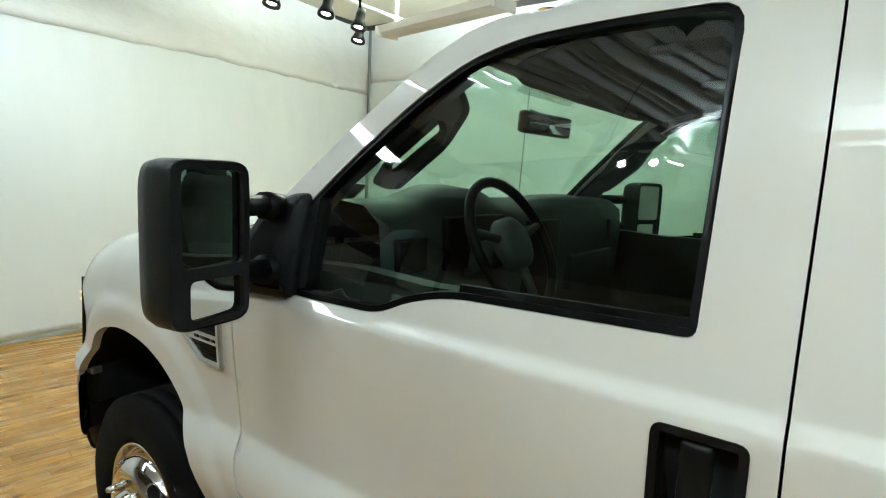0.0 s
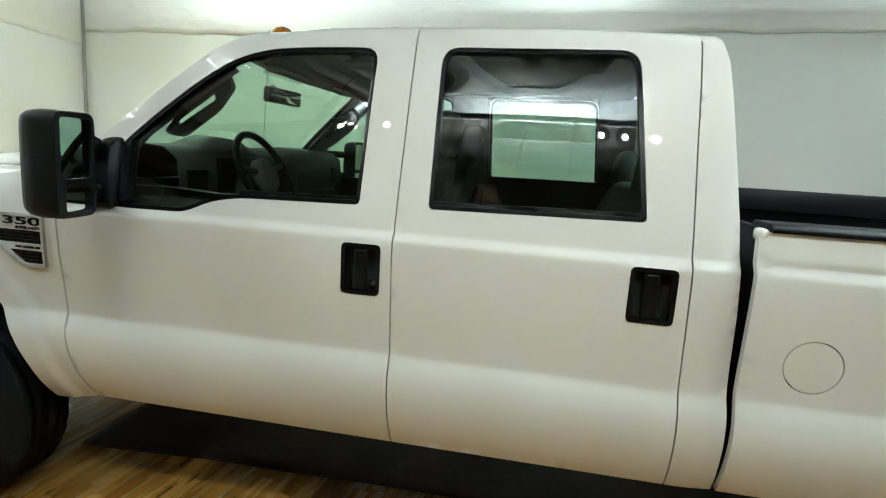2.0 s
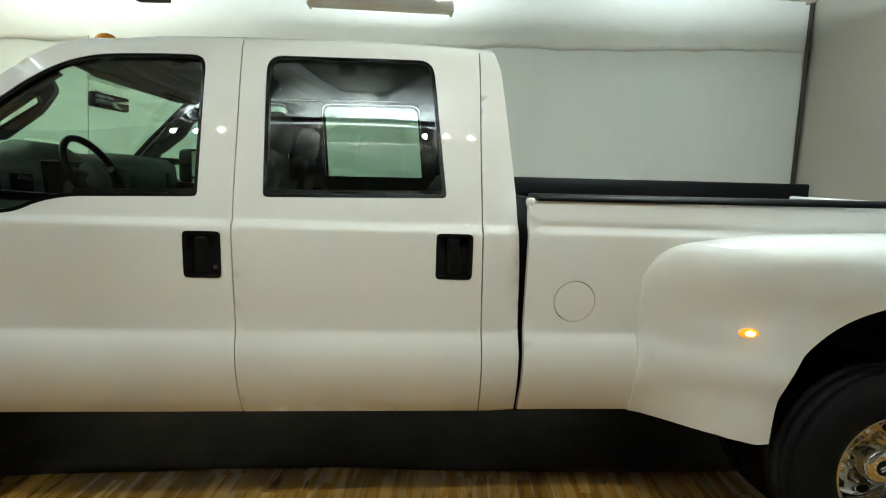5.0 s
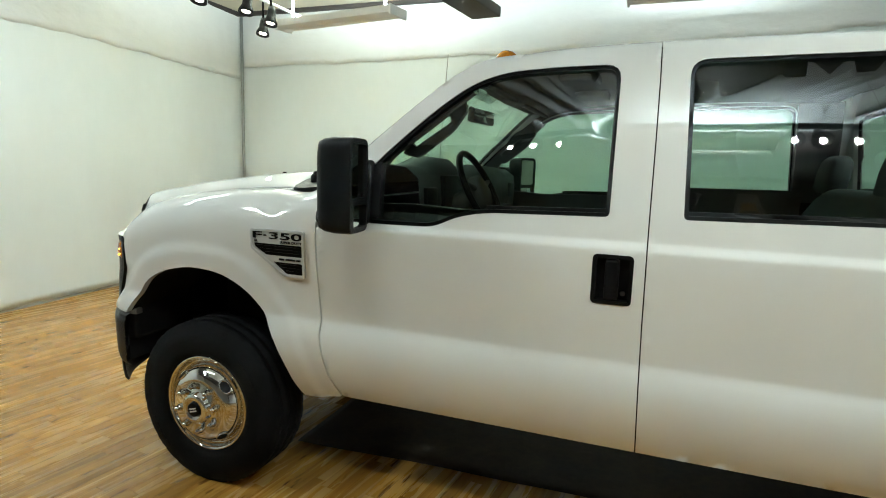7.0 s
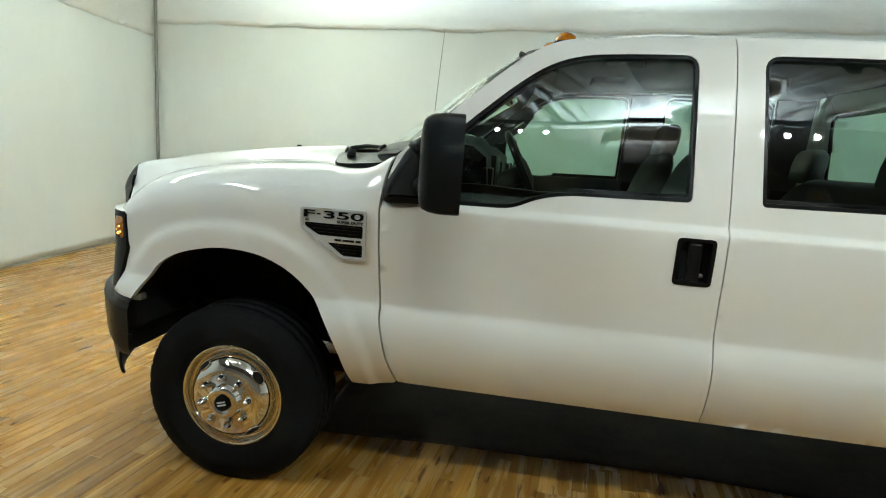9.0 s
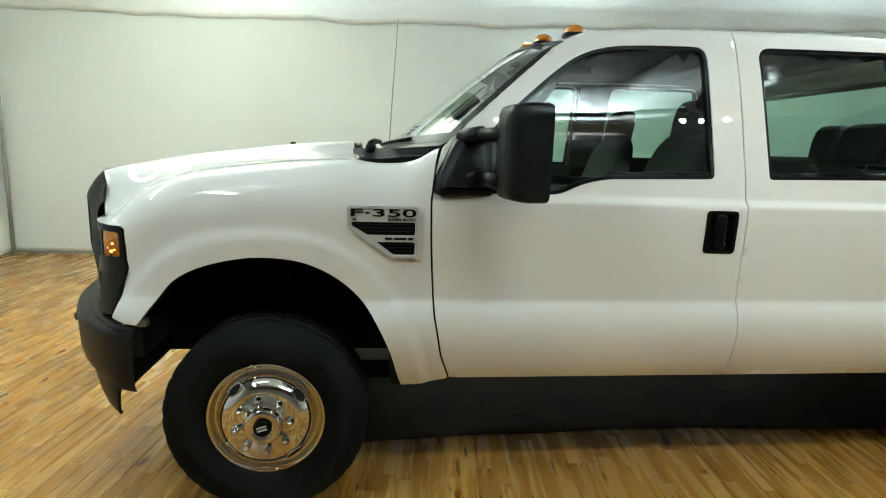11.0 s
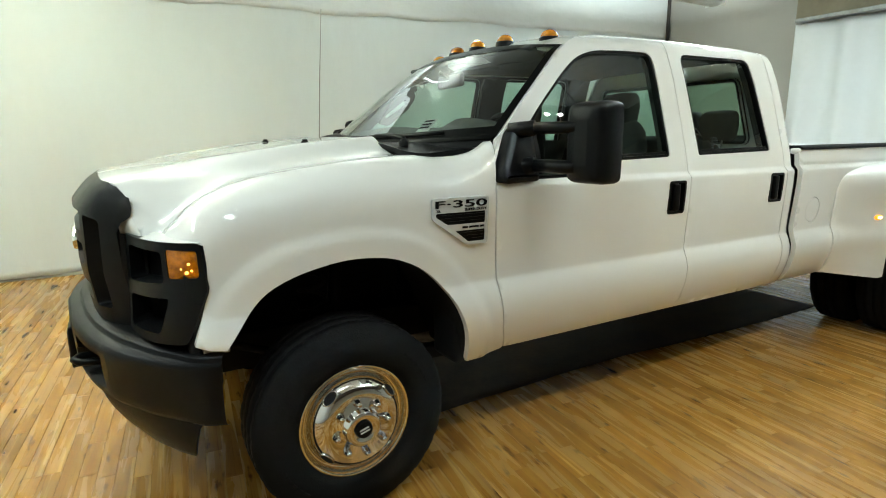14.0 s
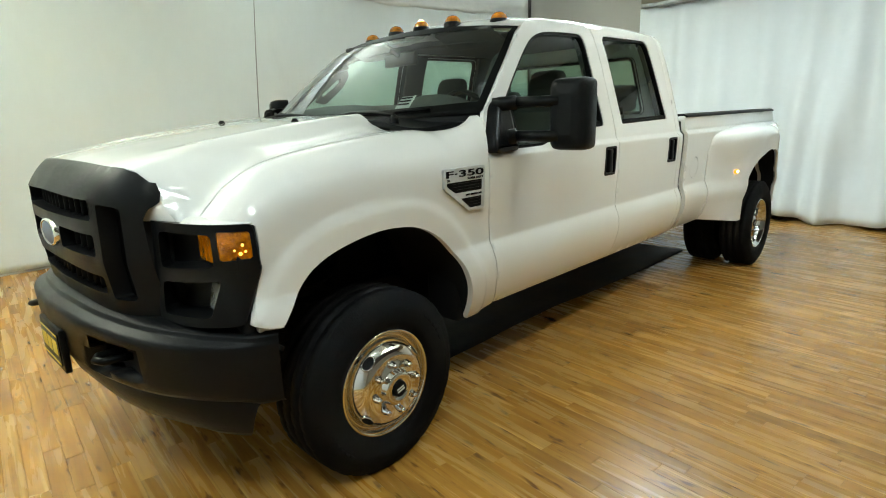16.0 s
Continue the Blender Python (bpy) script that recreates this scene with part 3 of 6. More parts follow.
# Hung strip fixture as a plain box; backlit underside put into its dark colour.
bm = box(bmesh.new(), (-0.75, -0.14, -0.045), (0.75, 0.14, 0.045), 0.012, pose(0.26, 1.46, 2.90, 0, 0, 83))
tagged(part("hung_dark_bar", bm, DARK_BROWN), "hung strip light tray, its backlit underside coloured dark", "beam", kind="structure")
bm = box(bmesh.new(), (0.70, -2.467, 2.865), (3.20, -2.433, 2.90), 0.004)
for x in (0.75, 3.15):
    tube(bm, [(x, -2.45, 2.895), (x, -2.45, CEILING)], 0.005, 6)
tagged(part("lamp_track", bm, TRIM), "black hung track with spot lamps", "track", kind="structure")
bm = tube(bmesh.new(), [(-1.62, 0.4, 2.98), (-1.62, 2.2, 2.98)], 0.016, 8)
tagged(part("lamp_track", bm, WHITE), "white ceiling track with spot lamps", "track", kind="structure")


# ---------------------------------------------------------------- the truck's shape
W = curve([0.45, 0.50, 0.55, 0.60, 0.66, 0.71, 0.75, 0.785, 0.82, 0.85, 0.870, 0.878, 0.886, 0.95, 1.10, 1.22, 1.258, 1.266, 1.272, 1.288, 1.294, 1.302, 1.37, 1.5, 1.65, 1.8, 1.88, 1.93, 1.955, 1.972, 1.985, 2.0],
          [0.84, 0.890, 0.926, 0.955, 0.979, 0.993, 0.9985, 0.999, 0.993, 0.982, 0.9725, 0.9695, 0.9685, 0.971, 0.981, 0.986, 0.986, 0.984, 0.980, 0.9645, 0.961, 0.9595, 0.946, 0.910, 0.868, 0.823, 0.793, 0.772, 0.757, 0.740, 0.712, 0.64])
VROOF = curve([0.6, 1.16, 1.35, 1.5, 1.85, 2.4, 2.95], [1.95, 1.955, 1.965, 1.98, 1.993, 2.0, 1.985])
ZTOP = curve([1.10, 1.16, 1.22, 1.32, 1.42, 1.5, 1.85, 2.4, 2.95], [1.84, 1.895, 1.925, 1.955, 1.971, 1.98, 1.993, 2.0, 1.985])
SHOULDER = curve([-0.02, 0.0, 0.05, 0.10, 0.24, 0.45, 0.80, 0.93, 1.03, 1.10, 1.16, 1.20, 1.24, 1.27], [1.10, 1.14, 1.195, 1.243, 1.315, 1.357, 1.394, 1.399, 1.391, 1.394, 1.407, 1.427, 1.450, 1.456])
CROWN = curve([0.0, 0.05, 0.11, 0.27, 0.52, 0.82, 1.07, 1.3], [1.330, 1.342, 1.353, 1.377, 1.413, 1.452, 1.474, 1.49])
HOOD_FRONT = curve([0.0, 0.40, 0.52, 0.60, 0.66, 0.78], [-0.770, -0.758, -0.730, -0.685, -0.668, -0.605])
F_ARCH = [(-0.452, 0.775), (-0.39, 0.858), (-0.318, 0.943), (-0.216, 0.998), (-0.075, 1.034), (0.045, 1.040), (0.167, 1.02), (0.289, 0.957), (0.394, 0.848), (0.47, 0.70), (0.51, 0.56), (0.525, 0.515)]
R_ARCH = [(3.885, 0.498), (3.905, 0.691), (3.986, 0.861), (4.129, 0.992), (4.29, 1.056), (4.45, 1.070), (4.61, 1.043), (4.76, 0.957), (4.88, 0.81), (4.95, 0.62), (4.96, 0.53)]


def spline(pts, n=6):
    """A smooth open line through the points."""
    out = []
    for i in range(len(pts) - 1):
        p = [Vector(pts[max(0, min(len(pts) - 1, k))]) for k in (i - 1, i, i + 1, i + 2)]
        for j in range(n):
            t = j / n
            out.append(tuple(0.5 * (2 * p[1] + (p[2] - p[0]) * t + (2 * p[0] - 5 * p[1] + 4 * p[2] - p[3]) * t * t + (3 * p[1] - p[0] - 3 * p[2] + p[3]) * t**3)))
    return out + [tuple(pts[-1])]


F_ARC, R_ARC = spline(F_ARCH), spline(R_ARCH)
BED_END = 5.29


def gap_to(line, x, z):
    return min(math.dist(p, (x, z)) for p in line)


def cab_y(x, z):
    k = smooth(1.5, 1.9, z)
    y = W(min(z - (VROOF(x) - 2.0) * k, 2.0))
    y -= 0.06 * max(0.0, (x - 2.83) / 0.11) ** 2 * smooth(0.4, 1.5, z) ** 0.5
    return y


def taper(x):
    return 1 - 0.062 * max(0.0, (0.15 - x) / 0.65) ** 1.7


def fender_y(x, z):
    top = SHOULDER(x + 0.60)
    seam = 0.785 - 0.045 * smooth(0.0, -0.6, x) + 0.10 * smooth(0.40, 0.63, x)
    z0 = min(top - 0.17, 1.2)
    y = W(min(z, z0)) * taper(x)
    if z > z0:
        u = min((z - z0) / (top - z0), 1.0)
        y = seam + (y - seam) * max(0.0, 1 - u**2.4) ** 0.5
    y += 0.016 * smooth(0.125, 0.075, gap_to(F_ARC, x, z)) * smooth(1.20, 1.10, z)
    return y


def fender_bend(x):
    """Where the front fender's side starts to round over, and its top."""
    top = SHOULDER(x + 0.60)
    return min(top - 0.17, 1.2), top


def fender_unroll(x, z):
    z0, top = fender_bend(x)
    return z if z <= z0 else z0 + 0.32 * math.asin(min(1.0, (z - z0) / (top - z0))) / (math.pi / 2)


def fender_roll(x, v):
    z0, top = fender_bend(x)
    return v if v <= z0 else z0 + (top - z0) * math.sin(min(1.0, (v - z0) / 0.32) * math.pi / 2)


ledge = curve([3.38, 3.42, 3.46, 3.53, 3.62, 3.76, 4.07, 4.4, 5.5], [1.05, 1.13, 1.190, 1.232, 1.251, 1.270, 1.291, 1.299, 1.295])


def flat_y(x, z):
    """The plain bed side without its wide fender."""
    y = W(z) if z < 1.30 else 0.966 - 0.02 * smooth(1.30, 1.40, z)
    return y + (0.985 - min(y, 0.985)) * smooth(3.36, 3.7, x) * smooth(1.2, 0.9, z)


def bed_y(x, z):
    """The moulded fender over the dual wheels: a rounded shelf on top, flaring out to the arch."""
    grow = (0.70 * smooth(3.34, 3.98, x) + 0.30 * smooth(3.9, 4.35, x)) * (1 - 0.85 * smooth(4.55, 5.35, x))
    early = 0.70 * smooth(3.37, 3.82, x) + 0.30 * smooth(3.7, 4.2, x)
    grow += (max(early, grow) - grow) * smooth(0.95, 1.15, z) * (x < 4.4)
    rise = min(max((z - ledge(x) + 0.11) / 0.11, 0.0), 1.0)
    y = flat_y(x, z) + 0.197 * grow * math.sqrt(1 - rise**2.2)
    return y + 0.012 * smooth(0.185, 0.135, gap_to(R_ARC, x, z)) * smooth(3.40, 3.6, x)


def hood_z(x, y):
    a = abs(y)
    k = smooth(0.60, 0.73, a)
    d = (x - HOOD_FRONT(a)) * (1 - k) + (x + 0.60) * k
    f = smooth(0.08, 0.55, d)
    w = (1 - smooth(0.44, 0.66, a)) * f + (1 - smooth(0.52, 0.765, a)) * (1 - f)
    rise = 0.009 * math.exp(-(((a - 0.47) / 0.05) ** 2)) * smooth(0.1, 0.4, d)
    side = SHOULDER(d)
    return side + (CROWN(d) - side) * w * (1 - 0.10 * (a / 0.6) ** 2) + rise


def roof_z(x, y):
    e = cab_y(x, ZTOP(x))
    return ZTOP(x) + 0.045 * (1 - min(1.0, abs(y) / e) ** 2.4)


truck = thing("pickup_truck", "white crew cab pickup truck with dual rear wheels", "truck")
CREASES = (0.58, 0.60, 0.63, 0.66, 0.69, 0.72, 0.75, 0.785, 0.815, 0.835, 0.853, 0.866, 0.874, 0.879, 0.884, 0.892, 1.24, 1.256, 1.263, 1.268, 1.273, 1.280, 1.287, 1.292, 1.297, 1.305, 1.32, 1.93, 1.95, 1.965, 1.978)
SHELF = (1.2785, 1.276, 1.272, 1.266, 1.258, 1.248, 1.236, 1.222, 1.206, 1.19, 1.17, 1.15)
SIDES = ((-1, "driver"), (1, "passenger"))


def skin(name, outer, fy, s, mat=None, holes=(), step=0.03, inset=0.0, parent=None, label="", fold=0.022, levels=()):
    """A body panel: an outline in the side view laid on the body's side."""
    bm = sheet(outer, lambda x, z: (x, s * (fy(x, z) - inset), z), step, holes, (0, -s * fold, 0), flip=s > 0, levels=levels)
    return part(name, bm, mat or PAINT, parent or truck, label)


A_EDGE = [(0.668, 1.462), (0.836, 1.622), (0.992, 1.762), (1.10, 1.857), (1.16, 1.893)]
SEAM_F = [(0.660, 1.455), (0.636, 1.378), (0.622, 1.255), (0.626, 1.10), (0.632, 0.997), (0.645, 0.822), (0.675, 0.66), (0.715, 0.548)]
SEAM_B = [(1.862, 1.990), (1.866, 1.83), (1.868, 1.626), (1.869, 1.319), (1.873, 1.006), (1.878, 0.80), (1.886, 0.545)]
SEAM_R = [(2.772, 1.992), (2.774, 1.608), (2.780, 1.292), (2.790, 0.899), (2.797, 0.546)]
BACK = [(2.825, 1.978), (2.856, 1.885), (2.888, 1.612), (2.914, 1.40), (2.934, 1.127), (2.942, 0.797), (2.943, 0.548)]
WIN1 = [(0.700, 1.300), (0.715, 1.372), (0.856, 1.538), (0.943, 1.624), (1.098, 1.762), (1.208, 1.840), (1.33, 1.878), (1.52, 1.890), (1.737, 1.893), (1.742, 1.368), (1.30, 1.357), (1.20, 1.335), (1.115, 1.293), (0.87, 1.290)]
WIN1_R = [0.03, 0.03, 0.05, 0.05, 0.08, 0.1, 0.1, 0.1, 0.055, 0.02, 0.09, 0.08, 0.08, 0.05]
WIN2 = [(1.958, 1.902), (2.590, 1.912), (2.645, 1.386), (1.972, 1.372)]
WIN2_R = [0.06, 0.06, 0.018, 0.018]
H1, H2 = (1.701, 1.833, 1.078, 1.248), (2.608, 2.745, 1.086, 1.258)


def inset_loop(loop, d):
    """The loop drawn in by d, for mild outlines."""
    c = Vector(np.mean(np.array(loop), axis=0))
    n, out = len(loop), []
    area = sum(loop[i][0] * loop[(i + 1) % n][1] - loop[(i + 1) % n][0] * loop[i][1] for i in range(n))
    s = 1 if area > 0 else -1
    for i in range(n):
        a, p, b = Vector(loop[i - 1]), Vector(loop[i]), Vector(loop[(i + 1) % n])
        t = ((p - a).normalized() + (b - p).normalized()).normalized()
        out.append((p[0] - s * t[1] * d, p[1] + s * t[0] * d))
    return out


def handle_hole(h):
    return rounded([(h[0], h[2]), (h[1], h[2]), (h[1], h[3]), (h[0], h[3])], 0.018, 4)


def window_set(loop, s, door, belt):
    """Rubber frame and pane in a door's opening."""
    inner = inset_loop(loop, 0.014)
    bm = sheet(inset_loop(loop, 0.001), lambda x, z: (x, s * (cab_y(x, z) - 0.005), z), 0.04, [inner], (0, -s * 0.03, 0), flip=s > 0)
    part("window_frame", bm, TRIM, door, "black rubber window frame")
    (xa, za), (xb, zb) = belt
    base = [(xa + (xb - xa) * t, za + (zb - za) * t) for t in np.linspace(0, 1, 12)]
    strip = [(x, z + 0.010) for x, z in base] + [(x, z + 0.027) for x, z in base[::-1]]
    bm = sheet(strip, lambda x, z: (x, s * (cab_y(x, z) - 0.010), z), 0.05, (), (0, -s * 0.01, 0), flip=s > 0)
    part("belt_moulding", bm, TRIM, door, "black rubber belt strip under the glass")
    glass = inset_loop(loop, 0.010)
    bm = sheet(glass, lambda x, z: (x, s * (cab_y(x, z) - 0.018), z), 0.06, flip=s > 0)
    ob = part("window_pane", bm, GLASS, door, "green-tinted glass")
    ob.visible_shadow = False


def handle(h, s, door, keyhole):
    """A recessed pull: bezel, cup, grip bar and key cylinder."""
    x0, x1, z0, z1 = h
    ym = cab_y((x0 + x1) / 2, (z0 + z1) / 2)
    lp = handle_hole(h)
    inner = inset_loop(lp, 0.013)
    bm = sheet(lp, lambda x, z: (x, s * (cab_y(x, z) + 0.003), z), 0.03, [inner], (0, -s * 0.045, 0), flip=s > 0)
    part("handle_bezel", bm, HANDLE, door)
    bm = sheet(inner, lambda x, z: (x, s * (ym - 0.045 + 0.9 * ((x - x0) / (x1 - x0) - 0.5) ** 2 * 0.08), z), 0.02, flip=s > 0)
    part("handle_cup", bm, HANDLE, door)
    bm = box(bmesh.new(), (x0 + 0.042, -0.014, z0 + 0.016), (x0 + 0.088, 0.012, z1 - 0.016), 0.010)
    bmesh.ops.translate(bm, vec=(0, s * (ym - 0.008), 0), verts=bm.verts)
    part("handle_grip", bm, HANDLE, door)
    if keyhole:
        bm = lathe(bmesh.new(), [(0, 0.006), (0.008, 0.006), (0.009, 0.0)], 14, pose(x1 - 0.03, s * (ym - 0.035), z0 + 0.035, 0, 0, 0 if s < 0 else 180))
        part("key_cylinder", bm, STEEL, door)


for s, side in SIDES:
    # front fender
    top = [(x, SHOULDER(x + 0.60) - 0.0015) for x in np.linspace(-0.598, 0.60, 64)]
    front = [(-0.545, 0.80), (-0.515, 0.88), (-0.488, 0.975), (-0.487, 1.06), (-0.492, 1.127), (-0.51, 1.134), (-0.56, 1.133)]
    back = [(x - 0.005, z) for x, z in SEAM_F]
    arch = F_ARC[::-1]
    outline = top + back + [(0.70, 0.538), (0.60, 0.518)] + arch[0:] + [(-0.50, 0.782)] + front
    laid = [(x, fender_unroll(x, z)) for x, z in outline]
    rolled = lambda x, v: (x, s * fender_y(x, fender_roll(x, v)), fender_roll(x, v))
    bm = sheet(laid, rolled, 0.0165, (), (0, -s * 0.03, 0), flip=s > 0, levels=(0.80, 0.835, 0.853, 0.866, 0.874, 0.880, 0.888))
    fender = part("front_fender", bm, PAINT, truck)
    # front door
    up = [(x, ZTOP(x)) for x in np.linspace(1.18, 1.85, 12)]
    outline = A_EDGE + up + [(x - 0.0022, z) for x, z in SEAM_B] + [(0.75, 0.545)] + [(x + 0.0022, z) for x, z in SEAM_F[::-1]]
    w1 = rounded(WIN1, WIN1_R, 4)
    door = skin("front_door", outline, cab_y, s, holes=[w1, handle_hole(H1)], step=0.028, levels=CREASES)
    window_set(w1, s, door, ((1.31, 1.357), (1.729, 1.3675)))
    sail = rounded([(0.712, 1.308), (0.725, 1.366), (0.872, 1.535), (0.89, 1.312)], 0.02, 3)
    bm = sheet(sail, lambda x, z: (x, s * (cab_y(x, z) + 0.004), z), 0.03, (), (0, -s * 0.04, 0), flip=s > 0)
    part("mirror_sail", bm, BLACK, door, "black plastic mirror mount")
    handle(H1, s, door, True)
    # rear door
    up = [(x, ZTOP(x)) for x in np.linspace(1.875, 2.765, 12)]
    outline = [(x + 0.0022, z) for x, z in SEAM_B[::-1]] + up + [(x - 0.0022, z) for x, z in SEAM_R]
    w2 = rounded(WIN2, WIN2_R, 5)
    door2 = skin("rear_door", outline, cab_y, s, holes=[w2, handle_hole(H2)], step=0.03, levels=CREASES)
    window_set(w2, s, door2, ((1.985, 1.3725), (2.632, 1.3855)))
    handle(H2, s, door2, False)
    # cab corner
    outline = [(x + 0.0022, z) for x, z in SEAM_R[::-1]] + [(2.80, 1.985)] + BACK
    skin("cab_corner", outline, cab_y, s, step=0.024, levels=CREASES)
    # bed side with the wide fender
    rail = [(x, 1.388 + 0.006 * (x - 2.95)) for x in np.linspace(2.957, BED_END, 20)]
    outline = [(2.955, 0.552)] + rail + [(BED_END, 0.63), (5.16, 0.585), (4.99, 0.52)] + R_ARC[::-1] + [(3.84, 0.492), (3.395, 0.553)]
    cap = [(3.148 + 0.082 * math.cos(a), 1.006 + 0.082 * math.sin(a)) for a in np.linspace(0, 2 * math.pi, 36, endpoint=False)]
    bed = skin("bed_side", outline, flat_y, s, holes=[cap] if s < 0 else [], step=0.032, fold=0.03, inset=0.003, levels=CREASES)
    top = [(x, ledge(x)) for x in np.linspace(3.405, BED_END - 0.01, 40)]
    side = [(BED_END - 0.01, 0.627), (5.16, 0.585), (4.99, 0.52)] + R_ARC[::-1] + [(3.84 - 0.435 * t, 0.492 + 0.0605 * t) for t in np.linspace(0, 1, 24)]
    wide = [(x, z - ledge(x) + 1.28) for x, z in top + [(BED_END - 0.01, z) for z in np.linspace(1.25, 0.7, 12)] + side + [(3.405, z) for z in np.linspace(0.60, 1.05, 10)]]
    lift = lambda x, v: (x, s * (bed_y(x, v + ledge(x) - 1.28) + 0.0006), v + ledge(x) - 1.28)
    bm = sheet(wide, lift, 0.03, (), (0, -s * 0.02, 0), flip=s > 0, levels=SHELF)
    part("wide_fender", bm, PAINT, bed, "wide white moulded fender over the dual wheels")
    if s < 0:
        door3 = skin("fuel_door", inset_loop(cap, 0.0035), flat_y, s, step=0.03, parent=bed, inset=0.004, label="round white fuel filler door")
    sl = (3.782, 0.922)
    lamp = [(sl[0] + 0.034 * math.cos(a), sl[1] + 0.0175 * math.sin(a)) for a in np.linspace(0, 2 * math.pi, 24, endpoint=False)]
    bm = sheet(lamp, lambda x, z: (x, s * (bed_y(x, z) + 0.002 + 0.012 * max(0, 1 - ((x - sl[0]) / 0.036) ** 2 - ((z - sl[1]) / 0.019) ** 2)), z), 0.012, (), (0, -s * 0.02, 0), flip=s > 0)
    lit = part("side_lamp", bm, AMBER_LIT, bed, "lit amber side marker lamp")
    core = [(sl[0] + 0.016 * math.cos(a), sl[1] + 0.009 * math.sin(a)) for a in np.linspace(0, 2 * math.pi, 16, endpoint=False)]
    bm = sheet(core, lambda x, z: (x, s * (bed_y(x, z) + 0.0155), z), 0.01, (), (0, -s * 0.006, 0), flip=s > 0)
    part("bulb", bm, WARM_BULB, lit, "bright warm bulb")
    # added dark skin behind the panel gaps; their shade is in its colour
    o = [(0.55, 0.56), (0.60, 1.38), (0.86, 1.62), (1.12, 1.83), (1.25, 1.90), (2.78, 1.94), (2.86, 1.60), (2.90, 0.56)]
    hs = [inset_loop(w1, -0.004), inset_loop(w2, -0.004)]
    bm = sheet(o, lambda x, z: (x, s * (cab_y(x, z) - 0.035), z), 0.05, hs, flip=s > 0)
    part("gap_shade_shell", bm, DARK, truck)
    # wheel housings
    for arc, fy, deep in ((F_ARC, fender_y, 0.50), (R_ARC, bed_y, 0.50)):
        cx = np.mean([p[0] for p in arc])
        rows = []
        for k in range(5):
            f = k / 4
            rows.append([(x + (x - cx) * 0.05 * f + 0.0, s * ((fy(x, z) - 0.028) * (1 - f) + deep * f), z + 0.03 * f + 0.002) for x, z in arc])
        part("wheel_housing", loft(bmesh.new(), rows), DARK, truck)
    # door sill under the cab
    bm = box(bmesh.new(), (0.70, -0.05, 0.50), (2.93, 0.05, 0.56), 0.012)
    bmesh.ops.translate(bm, vec=(0, s * 0.80, 0.022), verts=bm.verts)
    part("rocker_sill", bm, DARK, truck)

# hood, cowl, roof, screen
half = [(HOOD_FRONT(y), y) for y in np.linspace(0, 0.735, 22)]
edge = [(x, 0.781 - 0.045 * smooth(0.0, -0.6, x)) for x in np.linspace(-0.60, 0.36, 24)]
back = [(0.355, 0.70), (0.325, 0.60), (0.30, 0.40), (0.295, 0.0)]
loop = half + edge + back
loop = loop + [(x, -y) for x, y in loop[::-1] if abs(y) > 1e-6]
bm = sheet(loop, lambda x, y: (x, y, hood_z(x, y)), 0.02, (), (0, 0, -0.010))
for s in (-1, 1):
    rows = []
    for a in np.linspace(0.555, 0.741, 14):
        x, z = HOOD_FRONT(a), hood_z(HOOD_FRONT(a), a)
        rows.append([(x - 0.012 * math.sin(math.pi * t * 0.9) * min(1, (z - 1.14) / 0.1), s * a, z + (min(z, 1.141) - 0.004 - z) * t) for t in np.linspace(0, 1, 6)])
    loft(bm, rows)
bmesh.ops.remove_doubles(bm, verts=bm.verts, dist=0.0005)
hood = part("hood", bm, PAINT, truck)
for y in (-0.365, 0.345):
    bm = lathe(bmesh.new(), [(0, 0.016), (0.007, 0.016), (0.010, 0.007), (0.014, 0.0)], 12, pose(0.03, y, hood_z(0.03, y), -90, 0, 0))
    bmesh.ops.scale(bm, vec=(1.5, 1, 1), space=Matrix.Translation((-0.03, -y, 0)), verts=bm.verts)
    part("washer_nozzle", bm, TRIM, hood, "black washer nozzle")


def screen_point(u, v, lift=0.0):
    """The curved windshield: u across from -1 to 1, v up from 0 to 1."""
    k = v * (len(A_EDGE) - 1)
    i = min(int(k), len(A_EDGE) - 2)
    f = k - i
    xe, ze = (A_EDGE[i][j] + (A_EDGE[i + 1][j] - A_EDGE[i][j]) * f for j in (0, 1))
    ye = cab_y(xe, ze) - 0.012
    xc, zc = 0.42 + 0.655 * v, 1.43 + 0.51 * v + 0.012 * math.sin(math.pi * v)
    a = abs(u)
    return (xc + (xe - xc) * a**3.0 - lift * 0.6, u * ye, zc + (ze - zc) * a**2 + lift * 0.8)


us, vs = np.linspace(-0.985, 0.985, 41), np.linspace(0.01, 0.985, 17)
bm = loft(bmesh.new(), [[screen_point(u, v) for u in us] for v in vs])
screen = part("windshield", bm, SCREEN, truck, "curved tinted windshield")
screen.visible_shadow = False
bm = bmesh.new()
loft(bm, [[screen_point(u, v, 0.003) for u in us] for v in (0.93, 1.0)])
loft(bm, [[screen_point(u, v, 0.003) for u in us] for v in (0.0, 0.04, 0.085)])
for a, b in ((-1.0, -0.965), (0.965, 1.0)):
    loft(bm, [[screen_point(a, v, 0.004) for v in vs], [screen_point(b, v, 0.004) for v in vs]])
part("windshield_trim", bm, TRIM, screen, "black windshield border")
bm = loft(bmesh.new(), [[screen_point(u, v, -0.004) for u in np.linspace(-0.27, 0.27, 9)] for v in (0.86, 0.93)])
part("banner_strip", bm, pane("pale_banner", (0.72, 0.80, 0.76)), screen, "pale translucent strip with lettering at the screen's top").visible_shadow = False
lean = math.degrees(math.atan2(screen_point(0, 0.93)[2] - screen_point(0, 0.86)[2], screen_point(0, 0.93)[0] - screen_point(0, 0.86)[0]))
place = Vector(screen_point(0, 0.897, -0.002))
